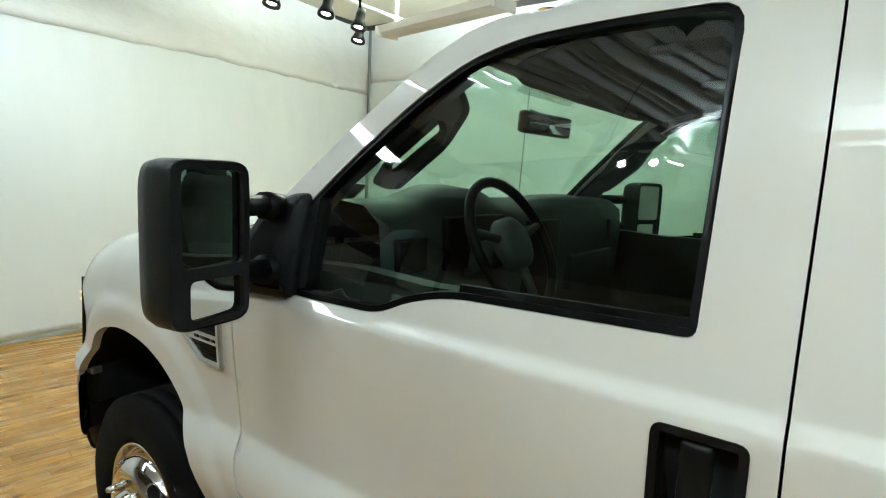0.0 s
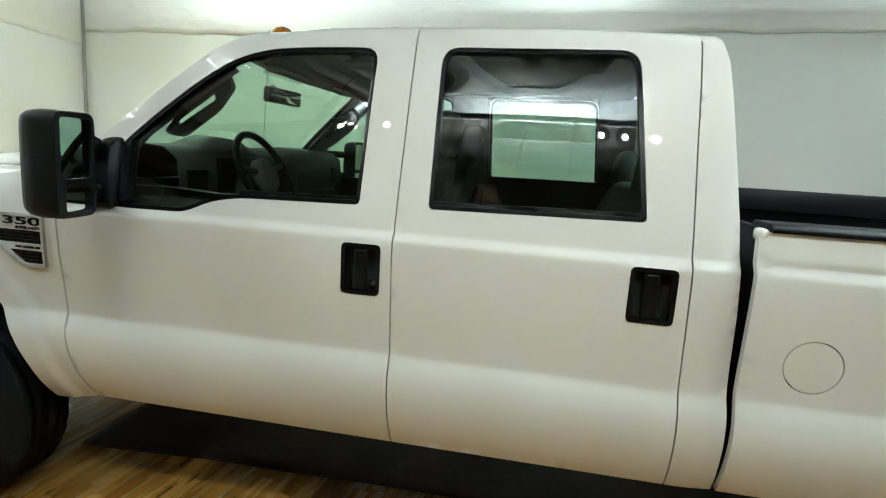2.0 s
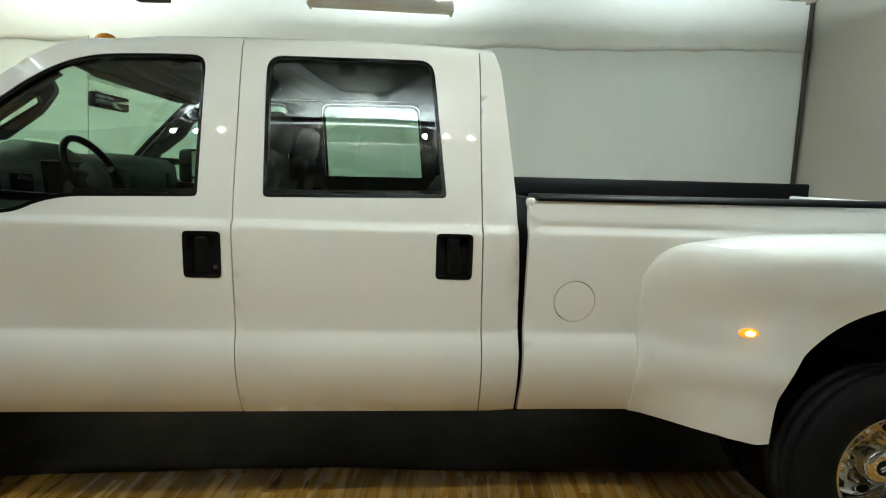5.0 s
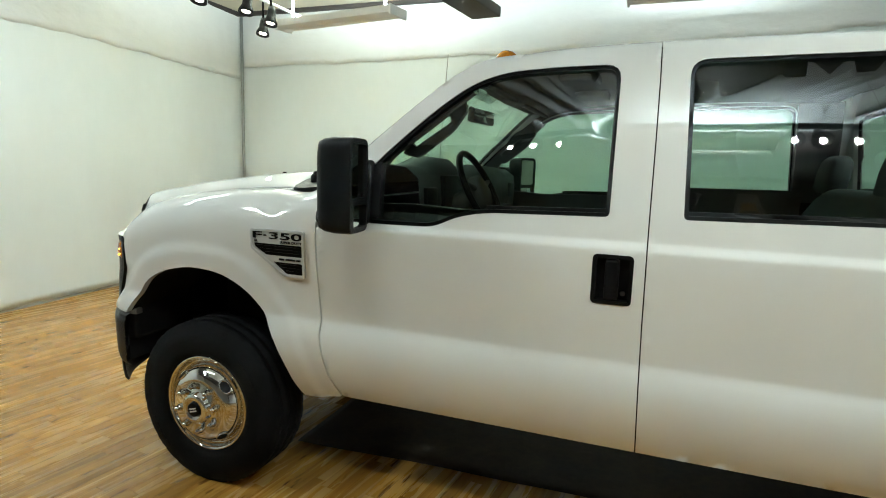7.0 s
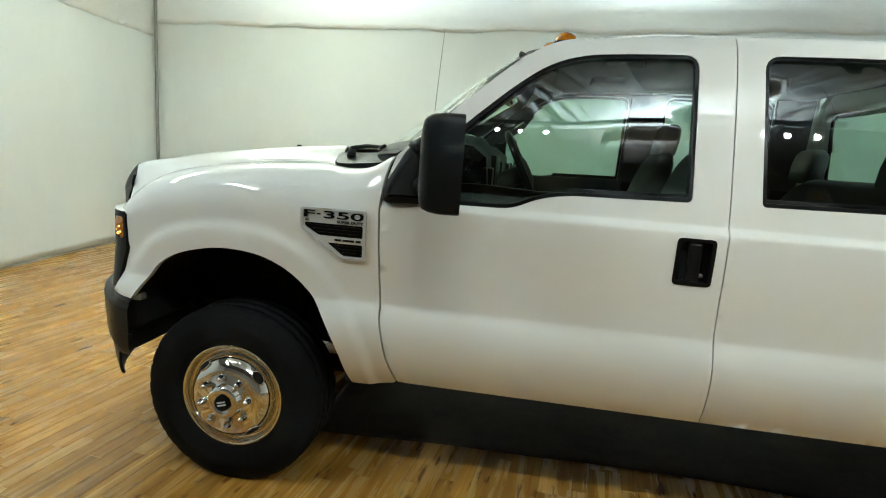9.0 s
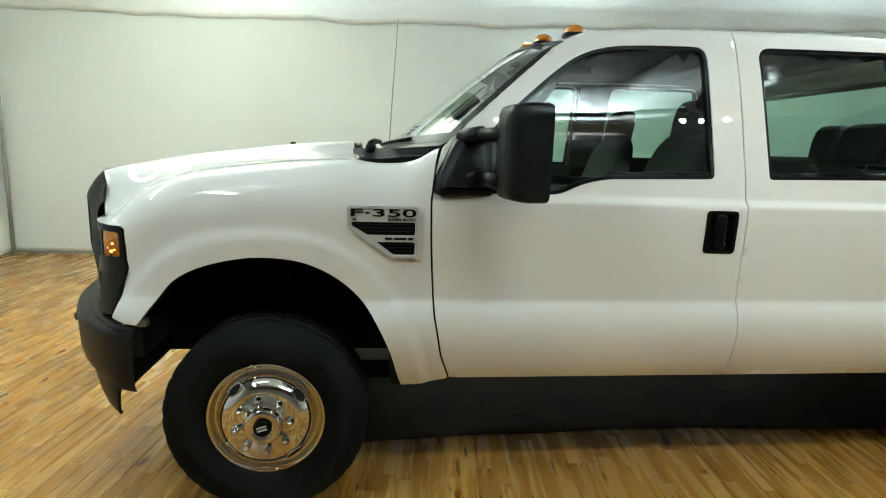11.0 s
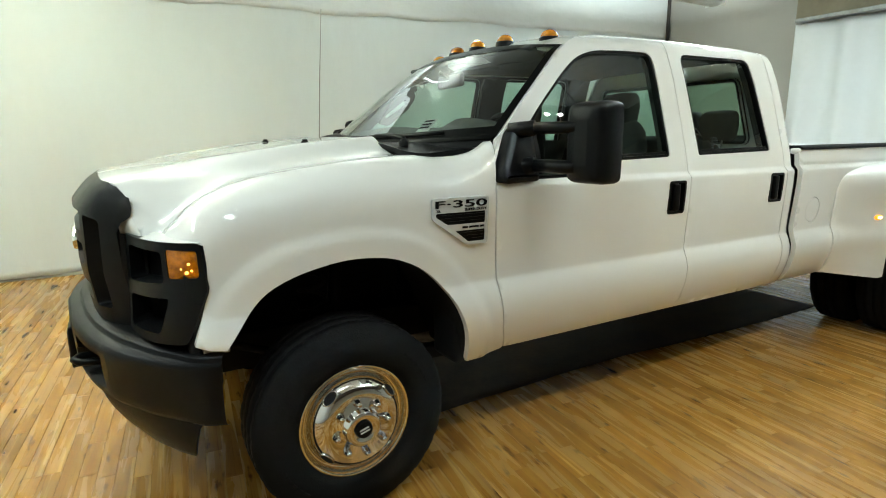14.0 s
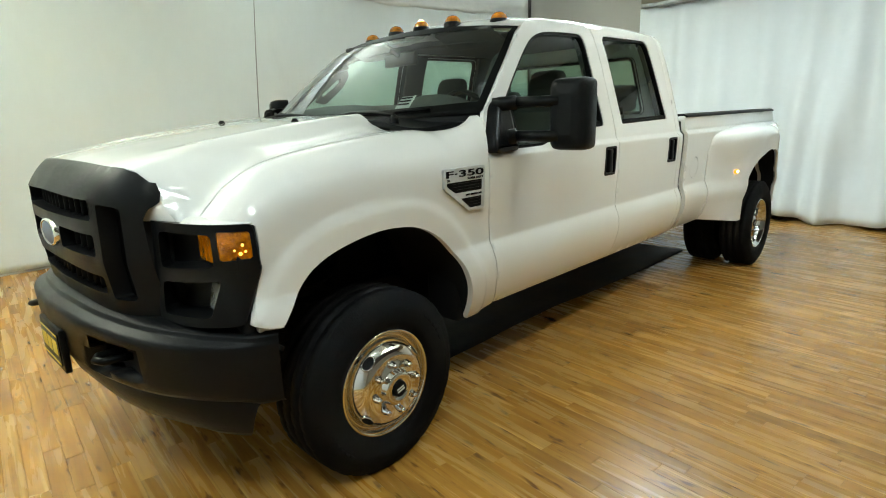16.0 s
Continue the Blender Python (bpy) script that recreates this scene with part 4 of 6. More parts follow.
words("banner_letters", "SUPER DUTY", 0.036, pose(*place, 0, 0, -90) @ Matrix.Rotation(radians(lean), 4, "X"), TRIM, screen, "dark slanted lettering", 0.0004, 1.35)
bm = loft(bmesh.new(), [[screen_point(u, v, -0.004) for u in (-0.62, -0.53)] for v in (0.10, 0.20)])
part("inspection_sticker", bm, SILVER, screen, "small square sticker inside the glass")
for k in range(3):
    bm = loft(bmesh.new(), [[screen_point(u, v, 0.001) for u in (-0.61, -0.54)] for v in (0.12 + 0.026 * k, 0.133 + 0.026 * k)])
    part("sticker_bar", bm, TRIM, screen)

# roof
side = [(x, cab_y(x, ZTOP(x)) - 0.002) for x in np.linspace(1.16, 2.80, 40)]
fr = [screen_point(u, 1.0)[:2] for u in np.linspace(0, 0.99, 12)]
rear = [(2.845, 0.55), (2.86, 0.30), (2.865, 0.0)]
loop = fr + side + rear
loop = loop + [(x, -y) for x, y in loop[::-1] if abs(y) > 1e-6]


def roof_place(x, y):
    e = smooth(2.79, 2.87, x)
    xe = min(max(x, 1.16), 2.9)
    z = roof_z(xe, y)
    if x < 1.16:
        a = min(abs(y) / 0.72, 1)
        z = screen_point(a, 1.0)[2] * (1 - (x - screen_point(a, 1.0)[0]) / max(0.02, 1.16 - screen_point(a, 1.0)[0])) + z * ((x - screen_point(a, 1.0)[0]) / max(0.02, 1.16 - screen_point(a, 1.0)[0])) if screen_point(a, 1.0)[0] < 1.15 else z
    return (x, y, z - 0.03 * e * e)


roof = part("roof", sheet(loop, roof_place, 0.04, (), (0, 0, -0.02)), PAINT, truck)
for y in (-0.545, -0.245, 0.0, 0.245, 0.545):
    x = 1.165 + 0.22 * y * y
    z = roof_place(x + 0.03, y)[2] - 0.012 + 0.018 * (1 - (y / 0.545) ** 2)
    lit = y == 0.0
    bm = bmesh.new()
    lathe(bm, [(0.056, -0.03), (0.052, 0.004), (0.050, 0.014), (0.046, 0.016)], 24, pose(x + 0.03, y, z, -90, 0, 0))
    base = part("marker_lamp", bm, TRIM, roof, "amber dome roof marker lamp")
    bm = lathe(bmesh.new(), [(0.0, 0.053), (0.012, 0.052), (0.026, 0.047), (0.038, 0.037), (0.045, 0.023), (0.047, 0.008)], 24, pose(x + 0.03, y, z, -90, 0, 0), lambda i, k: 0.0007 * (k % 2))
    part("lens", bm, AMBER, base, "ribbed amber lens")
    if lit:
        bm = lathe(bmesh.new(), [(0, 0.057), (0.012, 0.0555), (0.017, 0.051)], 12, pose(x + 0.022, y - 0.004, z, -90, 0, 0))
        part("bulb_glow", bm, WARM_BULB, base)

# cowl and wipers
cl = [(0.290, 0.0), (0.295, 0.40), (0.318, 0.60), (0.345, 0.72), (0.375, 0.775), (0.50, 0.80), (0.655, 0.885), (0.655, 0.84), (0.57, 0.70), (0.50, 0.45), (0.455, 0.0)]
cl = cl + [(x, -y) for x, y in cl[::-1] if y > 1e-6]
bm = sheet(cl, lambda x, y: (x, y, 1.445 - 0.042 * smooth(0.50, 0.82, abs(y)) + 0.12 * max(0, x - 0.42)), 0.04, (), (0, 0, -0.02))
skirt = []
for u in np.linspace(-1.0, 1.0, 49):
    x, y, z = screen_point(u, 0.03, 0.004)
    skirt.append([(x - 0.055 * t * (1 - 0.6 * u * u), y * (1 - 0.006 * t), z - 0.012 * t - 0.095 * t * t) for t in np.linspace(0, 1, 6)])
loft(bm, skirt)
cowl = part("cowl_panel", bm, BLACK, truck, "black plastic cowl panel below the windshield")
for y0, y1 in ((-0.62, -0.02), (0.08, 0.68)):
    pts = [(0.385, y0 - 0.02, 1.42), (0.385, y0, 1.466), (0.40, y0 + 0.16, 1.480), (0.425, y0 + 0.36, 1.480), (0.425, y1 - 0.1, 1.470)]
    wiper = part("wiper_arm", tube(bmesh.new(), pts, [0.013, 0.012, 0.010, 0.008, 0.006], 8), TRIM, truck, "black wiper arm")
    q = [Vector(screen_point(u, 0.035 + 0.01 * abs(u), 0.016)) for u in np.linspace((y0 - 0.04) / 0.86, (y1 + 0.1) / 0.86, 8)]
    part("wiper_blade", tube(bmesh.new(), q, 0.008, 6), TRIM, wiper)
    bm = lathe(bmesh.new(), [(0, 0.020), (0.012, 0.018), (0.018, 0.008), (0.020, 0.0), (0.020, -0.05)], 14, pose(0.385, y0 - 0.005, 1.446, -90, 0, 0))
    part("wiper_pivot", bm, BLACK, wiper)
part("antenna_base", lathe(bmesh.new(), [(0, 0.03), (0.012, 0.03), (0.022, 0.01), (0.026, 0.0)], 14, pose(0.475, 0.77, 1.405, -90, 0, 0)), TRIM, truck)
part("antenna", tube(bmesh.new(), [(0.475, 0.77, 1.40), (0.498, 0.765, 1.85), (0.524, 0.76, 2.262)], [0.0035, 0.003, 0.0025], 6), STEEL, truck, "thin whip antenna on the fender")

# cab's back wall and window
loop = [(y, z) for y, z in ((0.0, 0.56), (0.86, 0.56), (0.90, 1.0), (0.855, 1.40), (0.77, 1.70), (0.66, 1.90), (0.57, 1.965), (0.0, 1.99))]
loop = loop + [(-y, z) for y, z in loop[::-1] if y > 0]
hole = rounded([(-0.66, 1.42), (0.66, 1.42), (0.58, 1.84), (-0.58, 1.84)], 0.05, 4)
bm = sheet(loop, lambda y, z: (2.911 - 0.075 * smooth(1.3, 2.0, z) - 0.05 * smooth(0.7, 0.9, abs(y)), y, z), 0.06, [hole], (-0.03, 0, 0))
wall = part("cab_back", bm, PAINT, truck)
bm = sheet(hole, lambda y, z: (2.901 - 0.075 * smooth(1.3, 2.0, z), y, z), 0.08)
part("rear_pane", bm, GLASS, wall, "green-tinted rear glass").visible_shadow = False
bm = sheet(inset_loop(hole, -0.006), lambda y, z: (2.914 - 0.075 * smooth(1.3, 2.0, z), y, z), 0.05, [inset_loop(hole, 0.022)], (-0.02, 0, 0))
part("rear_window_frame", bm, TRIM, wall)


# ---------------------------------------------------------------- wheels
def tyre_mesh(width=0.245, radius=0.392):
    """A tyre turned about y: rounded sidewalls with rings, blocky all-season tread."""
    h = width / 2
    prof = [(0.222, -h * 0.80), (0.235, -h * 0.95), (0.262, -h * 1.03), (0.30, -h * 1.06), (0.335, -h * 1.03), (0.338, -h * 1.015), (0.362, -h * 0.96), (0.380, -h * 0.86)]
    tread = [(radius, -h * 0.80), (radius, -h * 0.52), (radius - 0.009, -h * 0.50), (radius - 0.009, -h * 0.42), (radius + 0.002, -h * 0.40), (radius + 0.002, -h * 0.06), (radius - 0.008, -h * 0.04)]
    tread = tread + [(r, -d) for r, d in tread[::-1]]
    full = prof + tread + [(r, -d) for r, d in prof[::-1]]
    first = len(prof)

    def ripple(i, k):
        if i < first - 1 or i >= first + len(tread) + 1:
            return 0.0
        j = i - first
        return -0.0035 if (k + (2 if j % 4 > 1 else 0)) % 5 == 0 else 0.0

    return lathe(bmesh.new(), full, 150, None, ripple)


FRONT_RIM = [(0.150, -0.16), (0.205, -0.16), (0.212, -0.02), (0.222, -0.004), (0.229, 0.0), (0.229, 0.007), (0.222, 0.011), (0.215, 0.006), (0.211, -0.010), (0.205, -0.024), (0.199, -0.028), (0.195, -0.024), (0.191, -0.012), (0.185, 0.004), (0.177, 0.019), (0.168, 0.031), (0.157, 0.042), (0.145, 0.050), (0.135, 0.0535), (0.129, 0.0550), (0.078, 0.056), (0.074, 0.060), (0.070, 0.078), (0.064, 0.084), (0.046, 0.087), (0.043, 0.084), (0.0, 0.084)]
REAR_RIM = [(0.150, -0.20), (0.222, -0.01), (0.229, 0.0), (0.229, 0.007), (0.222, 0.011), (0.214, 0.004), (0.206, -0.018), (0.200, -0.022), (0.196, -0.028), (0.190, -0.075), (0.182, -0.125), (0.168, -0.140), (0.120, -0.128), (0.112, -0.120), (0.080, -0.118), (0.076, -0.105), (0.072, -0.04), (0.064, -0.028), (0.046, -0.026), (0.0, -0.026)]


def wheel(x, y, s, spin, rear=False):
    """A wheel with its parts; s is the side it faces."""
    hub = new("wheel")
    hub.parent = truck
    tagged(hub, "polished wheel with black tyre" if not rear else "deep polished dual wheel with black tyre")
    hub.matrix_basis = pose(x, y, 0.389, 0, spin, 0) if s < 0 else pose(x, y, 0.389, 0, spin, 180)
    part("tyre", tyre_mesh(), RUBBER, hub, "black rubber tyre")
    prof = [(r, d + 0.102) for r, d in (REAR_RIM if rear else FRONT_RIM)]
    part("rim", lathe(bmesh.new(), prof, 72), CHROME, hub, "polished chrome rim")
    face = (-0.121 if rear else 0.055) + 0.102
    for k in range(8):
        a = 2 * math.pi * (k + 0.5) / 8
        m = pose(0.104 * math.cos(a), 0, 0.104 * math.sin(a))
        part("lug_nut", lathe(bmesh.new(), [(0.0155, face - 0.002), (0.0155, face + 0.010), (0.012, face + 0.014), (0.0115, face + 0.026), (0.007, face + 0.034), (0.0, face + 0.036)], 10, m), CHROME, hub)
    cap = (-0.026 if rear else 0.085) + 0.102
    part("hub_cap", lathe(bmesh.new(), [(0.033, cap - 0.002), (0.0325, cap + 0.003), (0.028, cap + 0.004), (0.0, cap + 0.004)], 24), TRIM, hub, "black hub cap")
    for k in (-1, 1):
        bm = box(bmesh.new(), (-0.019, -cap - 0.0055, -0.0032), (0.019, -cap - 0.003, 0.0032), 0.0008, pose(0, 0, 0.006 * k, 0, 0, 0))
        bmesh.ops.rotate(bm, matrix=Matrix.Rotation(radians(-30), 3, "Y"), verts=bm.verts)
        part("cap_bar", bm, SILVER, hub)
    for k in range(4 if not rear else 8):
        a = 2 * math.pi * k / (4 if not rear else 8) + (0.94 if not rear else 0.2)
        r, d, tilt = (0.1695, 0.0275 + 0.102, 52) if not rear else (0.146, -0.131 + 0.102, 12)
        m = pose(r * math.cos(a), -d, r * math.sin(a)) @ Matrix.Rotation(-a, 4, "Y") @ Matrix.Rotation(radians(tilt if not rear else -tilt), 4, "Z")
        ring = bmesh.new()
        lathe(ring, [(0.023, -0.002), (0.025, 0.004), (0.0205, 0.0045), (0.0195, -0.001)], 18)
        bmesh.ops.scale(ring, vec=(0.92, 1, 1.45), verts=ring.verts)
        bmesh.ops.transform(ring, matrix=m, verts=ring.verts)
        part("hand_hole_rim", ring, CHROME, hub)
        # Flat dark disc; its colour stands in for the shade inside the hole.
        hole = lathe(bmesh.new(), [(0.0205, 0.003), (0.0, 0.0025)], 18)
        bmesh.ops.scale(hole, vec=(0.92, 1, 1.45), verts=hole.verts)
        bmesh.ops.transform(hole, matrix=m, verts=hole.verts)
        part("hand_hole_disc", hole, DARK, hub)
    for k in range(10):
        a = 0.5 + 0.11 * (k % 5) + math.pi * (k // 5)
        bm = box(bmesh.new(), (-0.012, -0.1315, -0.005), (0.012, -0.127, 0.005), 0.001)
        bmesh.ops.transform(bm, matrix=Matrix.Rotation(a, 4, "Y") @ pose(0, 0, 0.315, 0, 0, 0), verts=bm.verts)
        part("sidewall_bar", bm, RUBBER, hub)
    return hub


for s, side in SIDES:
    wheel(0.0, s * 0.832, s, 14)
    wheel(4.385, s * 1.04, s, 5, rear=True)
    inner = part("inner_tyre", tyre_mesh(), RUBBER, truck, "black inner tyre of the dual pair")
    inner.matrix_basis = pose(4.385, s * 0.715, 0.389)


# ---------------------------------------------------------------- underbody
def under():
    for s in (-1, 1):
        bm = box(bmesh.new(), (-0.72, s * 0.43 - 0.035, 0.50), (BED_END - 0.05, s * 0.43 + 0.035, 0.66), 0.01)
        part("frame_rail", bm, DARK, truck)
        bm = tube(bmesh.new(), [(0.05, s * 0.50, 0.42), (0.12, s * 0.47, 1.02)], [0.032, 0.028], 10)
        part("shock_absorber", bm, DARK, truck)
        bm = bmesh.new()
        tube(bm, [(-0.02 + 0.055 * math.cos(a), s * 0.52 + 0.055 * math.sin(a), 0.46 + 0.03 * a / math.pi * 1.35) for a in np.linspace(0, 12 * math.pi, 90)], 0.009, 6)
        part("coil_spring", bm, DARK, truck)
        bm = tube(bmesh.new(), [(-0.10, s * 0.62, 0.36), (-0.16, -s * 0.1, 0.40)], 0.018, 8)
        part("tie_rod", bm, DARK, truck)
        bm = box(bmesh.new(), (0.05, s * 0.50 - 0.03, 0.38), (0.95, s * 0.50 + 0.03, 0.45), 0.01)
        part("radius_arm", bm, DARK, truck)
        bm = loft(bmesh.new(), [[(3.6 + 1.6 * u, s * 0.53 + w, 0.44 + 0.13 * (2 * u - 1) ** 2) for u in np.linspace(0, 1, 14)] for w in (-0.04, 0.04)])
        part("leaf_spring", bm, DARK, truck).modifiers.new("thickness", "SOLIDIFY").thickness = 0.035
        bm = box(bmesh.new(), (0.55, s * 0.66 - 0.13, 0.50), (2.90, s * 0.66 + 0.13, 0.585), 0.02)
        part("floor_pan", bm, DARK, truck)
        bm = tube(bmesh.new(), [(0.0, s * 0.66, 0.389), (0.0, s * 0.84, 0.389)], 0.10, 14)
        part("brake_hub", bm, DARK, truck)
        bm = box(bmesh.new(), (0.48, s * 0.80 - 0.10, 0.50), (0.585, s * 0.80 + 0.10, 1.0), 0.02)
        part("splash_shield", bm, DARK, truck)
        bm = box(bmesh.new(), (-0.56, s * 0.70 - 0.20, 0.62), (-0.46, s * 0.70 + 0.19, 1.08), 0.02)
        part("splash_shield", bm, DARK, truck)
    part("front_axle", tube(bmesh.new(), [(0, -0.75, 0.389), (0, 0.75, 0.389)], 0.05, 10), DARK, truck)
    part("rear_axle", tube(bmesh.new(), [(4.385, -1.0, 0.389), (4.385, 1.0, 0.389)], 0.055, 10), DARK, truck)
    bm = bmesh.new()
    bmesh.ops.create_uvsphere(bm, u_segments=18, v_segments=12, radius=0.17, matrix=pose(4.385, 0, 0.40))
    part("rear_differential", bm, DARK, truck)
    bm = bmesh.new()
    bmesh.ops.create_uvsphere(bm, u_segments=18, v_segments=12, radius=0.14, matrix=pose(0.0, 0.22, 0.40))
    part("front_differential", bm, DARK, truck)
    part("engine_block", box(bmesh.new(), (-0.42, -0.33, 0.46), (0.50, 0.33, 1.18), 0.05), DARK, truck)
    part("radiator", box(bmesh.new(), (-0.60, -0.42, 0.62), (-0.52, 0.42, 1.20), 0.01), DARK, truck)
    part("transmission", tube(bmesh.new(), [(0.45, 0, 0.60), (1.2, 0, 0.55), (1.7, 0, 0.52)], [0.19, 0.16, 0.10], 14), DARK, truck)
    part("drive_shaft", tube(bmesh.new(), [(1.6, 0.0, 0.52), (4.3, 0.0, 0.44)], 0.045, 12), DARK, truck)
    part("exhaust_pipe", tube(bmesh.new(), [(0.5, -0.25, 0.44), (0.9, -0.46, 0.41), (1.25, -0.42, 0.40), (1.7, -0.30, 0.40), (3.4, -0.30, 0.42)], 0.036, 10), STEEL, truck, "dull steel exhaust pipe")
    part("muffler", tube(bmesh.new(), [(1.9, -0.3, 0.41), (1.95, -0.3, 0.41), (2.5, -0.3, 0.41), (2.55, -0.3, 0.41)], [0.05, 0.10, 0.10, 0.05], 14), DARK, truck)
    part("fuel_tank", box(bmesh.new(), (2.35, -0.74, 0.45), (3.45, -0.47, 0.72), 0.05), DARK, truck)
    part("spare_tyre", lathe(bmesh.new(), [(0.20, -0.1), (0.30, -0.12), (0.38, -0.08), (0.39, 0.0), (0.38, 0.08), (0.30, 0.12), (0.20, 0.1)], 40, pose(4.86, 0, 0.56, 90)), RUBBER, truck)
    for x in (-0.5, 0.9, 2.2, 3.5, 5.15):
        part("cross_member", box(bmesh.new(), (x - 0.05, -0.42, 0.52), (x + 0.05, 0.42, 0.62), 0.01), DARK, truck)
    part("steering_damper", tube(bmesh.new(), [(-0.22, -0.42, 0.47), (-0.22, 0.25, 0.45)], 0.022, 8), DARK, truck)
    part("sway_bar", tube(bmesh.new(), [(-0.02, -0.58, 0.52), (-0.36, -0.60, 0.66), (-0.44, -0.54, 0.64), (-0.44, 0.54, 0.64), (-0.36, 0.60, 0.66), (-0.02, 0.58, 0.52)], 0.017, 8), DARK, truck)


under()


# ---------------------------------------------------------------- load bed
def load_bed():
    def box_part(name, lo, hi, mat, bevel=0.004, label=""):
        return part(name, box(bmesh.new(), lo, hi, bevel), mat, truck, label)

    box_part("bed_floor", (2.97, -0.82, 0.78), (BED_END - 0.04, 0.82, 0.83), LINER_AND_SHADE, label="black lined bed floor")
    # White bulkhead coloured black: the shade between cab and bed is put in.
    box_part("shaded_bed_front", (2.985, -0.90, 0.60), (3.02, 0.90, 1.392), LINER_AND_SHADE)
    for s in (-1, 1):
        rows = []
        for x in np.linspace(2.99, BED_END - 0.04, 26):
            rows.append([(x, s * 0.80, z) for z in np.linspace(0.82, 1.36, 8)])
        bm = loft(bmesh.new(), rows)
        part("bed_liner", bm, LINER_AND_SHADE, truck, "black bed liner wall")
        crest = 1.411 if s < 0 else 1.472
        sec = [(0.775, 1.355), (0.775, crest - 0.012), (0.79, crest), (0.93, crest), (0.952, crest - 0.012), (0.956, 1.388), (0.93, 1.384)]
        rows = [[(x, s * y, z + 0.006 * (x - 2.95)) for y, z in sec + sec[:1]] for x in np.linspace(2.99, BED_END + (0.10 if s > 0 else 0.0), 10)]
        bm = loft(bmesh.new(), rows)
        for e in (rows[0], rows[-1]):
            bm.faces.new([bm.verts.new(p) for p in e[:-1]])
        part("bed_rail_cap", bm, LINER_AND_SHADE, truck, "black plastic rail cap")
        if s > 0:
            bm = box(bmesh.new(), (BED_END + 0.08, 0.85, 1.40), (BED_END + 0.19, 0.91, 1.488), 0.01)
            part("rail_end_bracket", bm, STEEL, truck, "grey metal bracket at the rail's end")
        bm = box(bmesh.new(), (2.953, s * 0.92 - 0.03, 1.36), (2.985, s * 0.92 + 0.03, 1.398), 0.015)
        part("bed_corner_cap", bm, PAINT, truck)
        bm = loft(bmesh.new(), [[(x, s * y, z) for y, z in ((0.66, 0.42), (1.07, 0.42), (1.07, 0.70), (0.66, 0.70))] for x in (5.005, 5.01)])
        part("mud_flap", bm, DARK, truck)
        bm = box(bmesh.new(), (BED_END - 0.02, s * 0.90 - 0.06, 0.88), (BED_END + 0.03, s * 0.90 + 0.05, 1.30), 0.02)
        part("tail_lamp", bm, material("red_lens", (0.35, 0.01, 0.01), 0.12, coat=1.0), truck, "red tail lamp")
    box_part("tailgate", (BED_END - 0.04, -0.82, 0.80), (BED_END + 0.02, 0.82, 1.40), PAINT, 0.015)
    bm = box(bmesh.new(), (BED_END + 0.08, -0.98, 0.56), (BED_END + 0.24, 0.98, 0.72), 0.03)
    part("rear_bumper", bm, CHROME, truck, "chrome rear bumper")
    for s in (-1, 1):
        box_part("bumper_bracket", (BED_END - 0.12, s * 0.45 - 0.03, 0.55), (BED_END + 0.18, s * 0.45 + 0.03, 0.66), DARK)


load_bed()


# ---------------------------------------------------------------- front end
BUMP = curve([0.0, 0.3, 0.5, 0.66, 0.76, 0.84, 0.90, 0.935, 0.955], [-0.936, -0.914, -0.874, -0.812, -0.745, -0.670, -0.60, -0.54, -0.475])


def bumper_x(y):
    return BUMP(min(abs(y), 0.955))


def bumper_top(y):
    return 0.765 + 0.075 * (1 - (abs(y) / 0.955) ** 2)


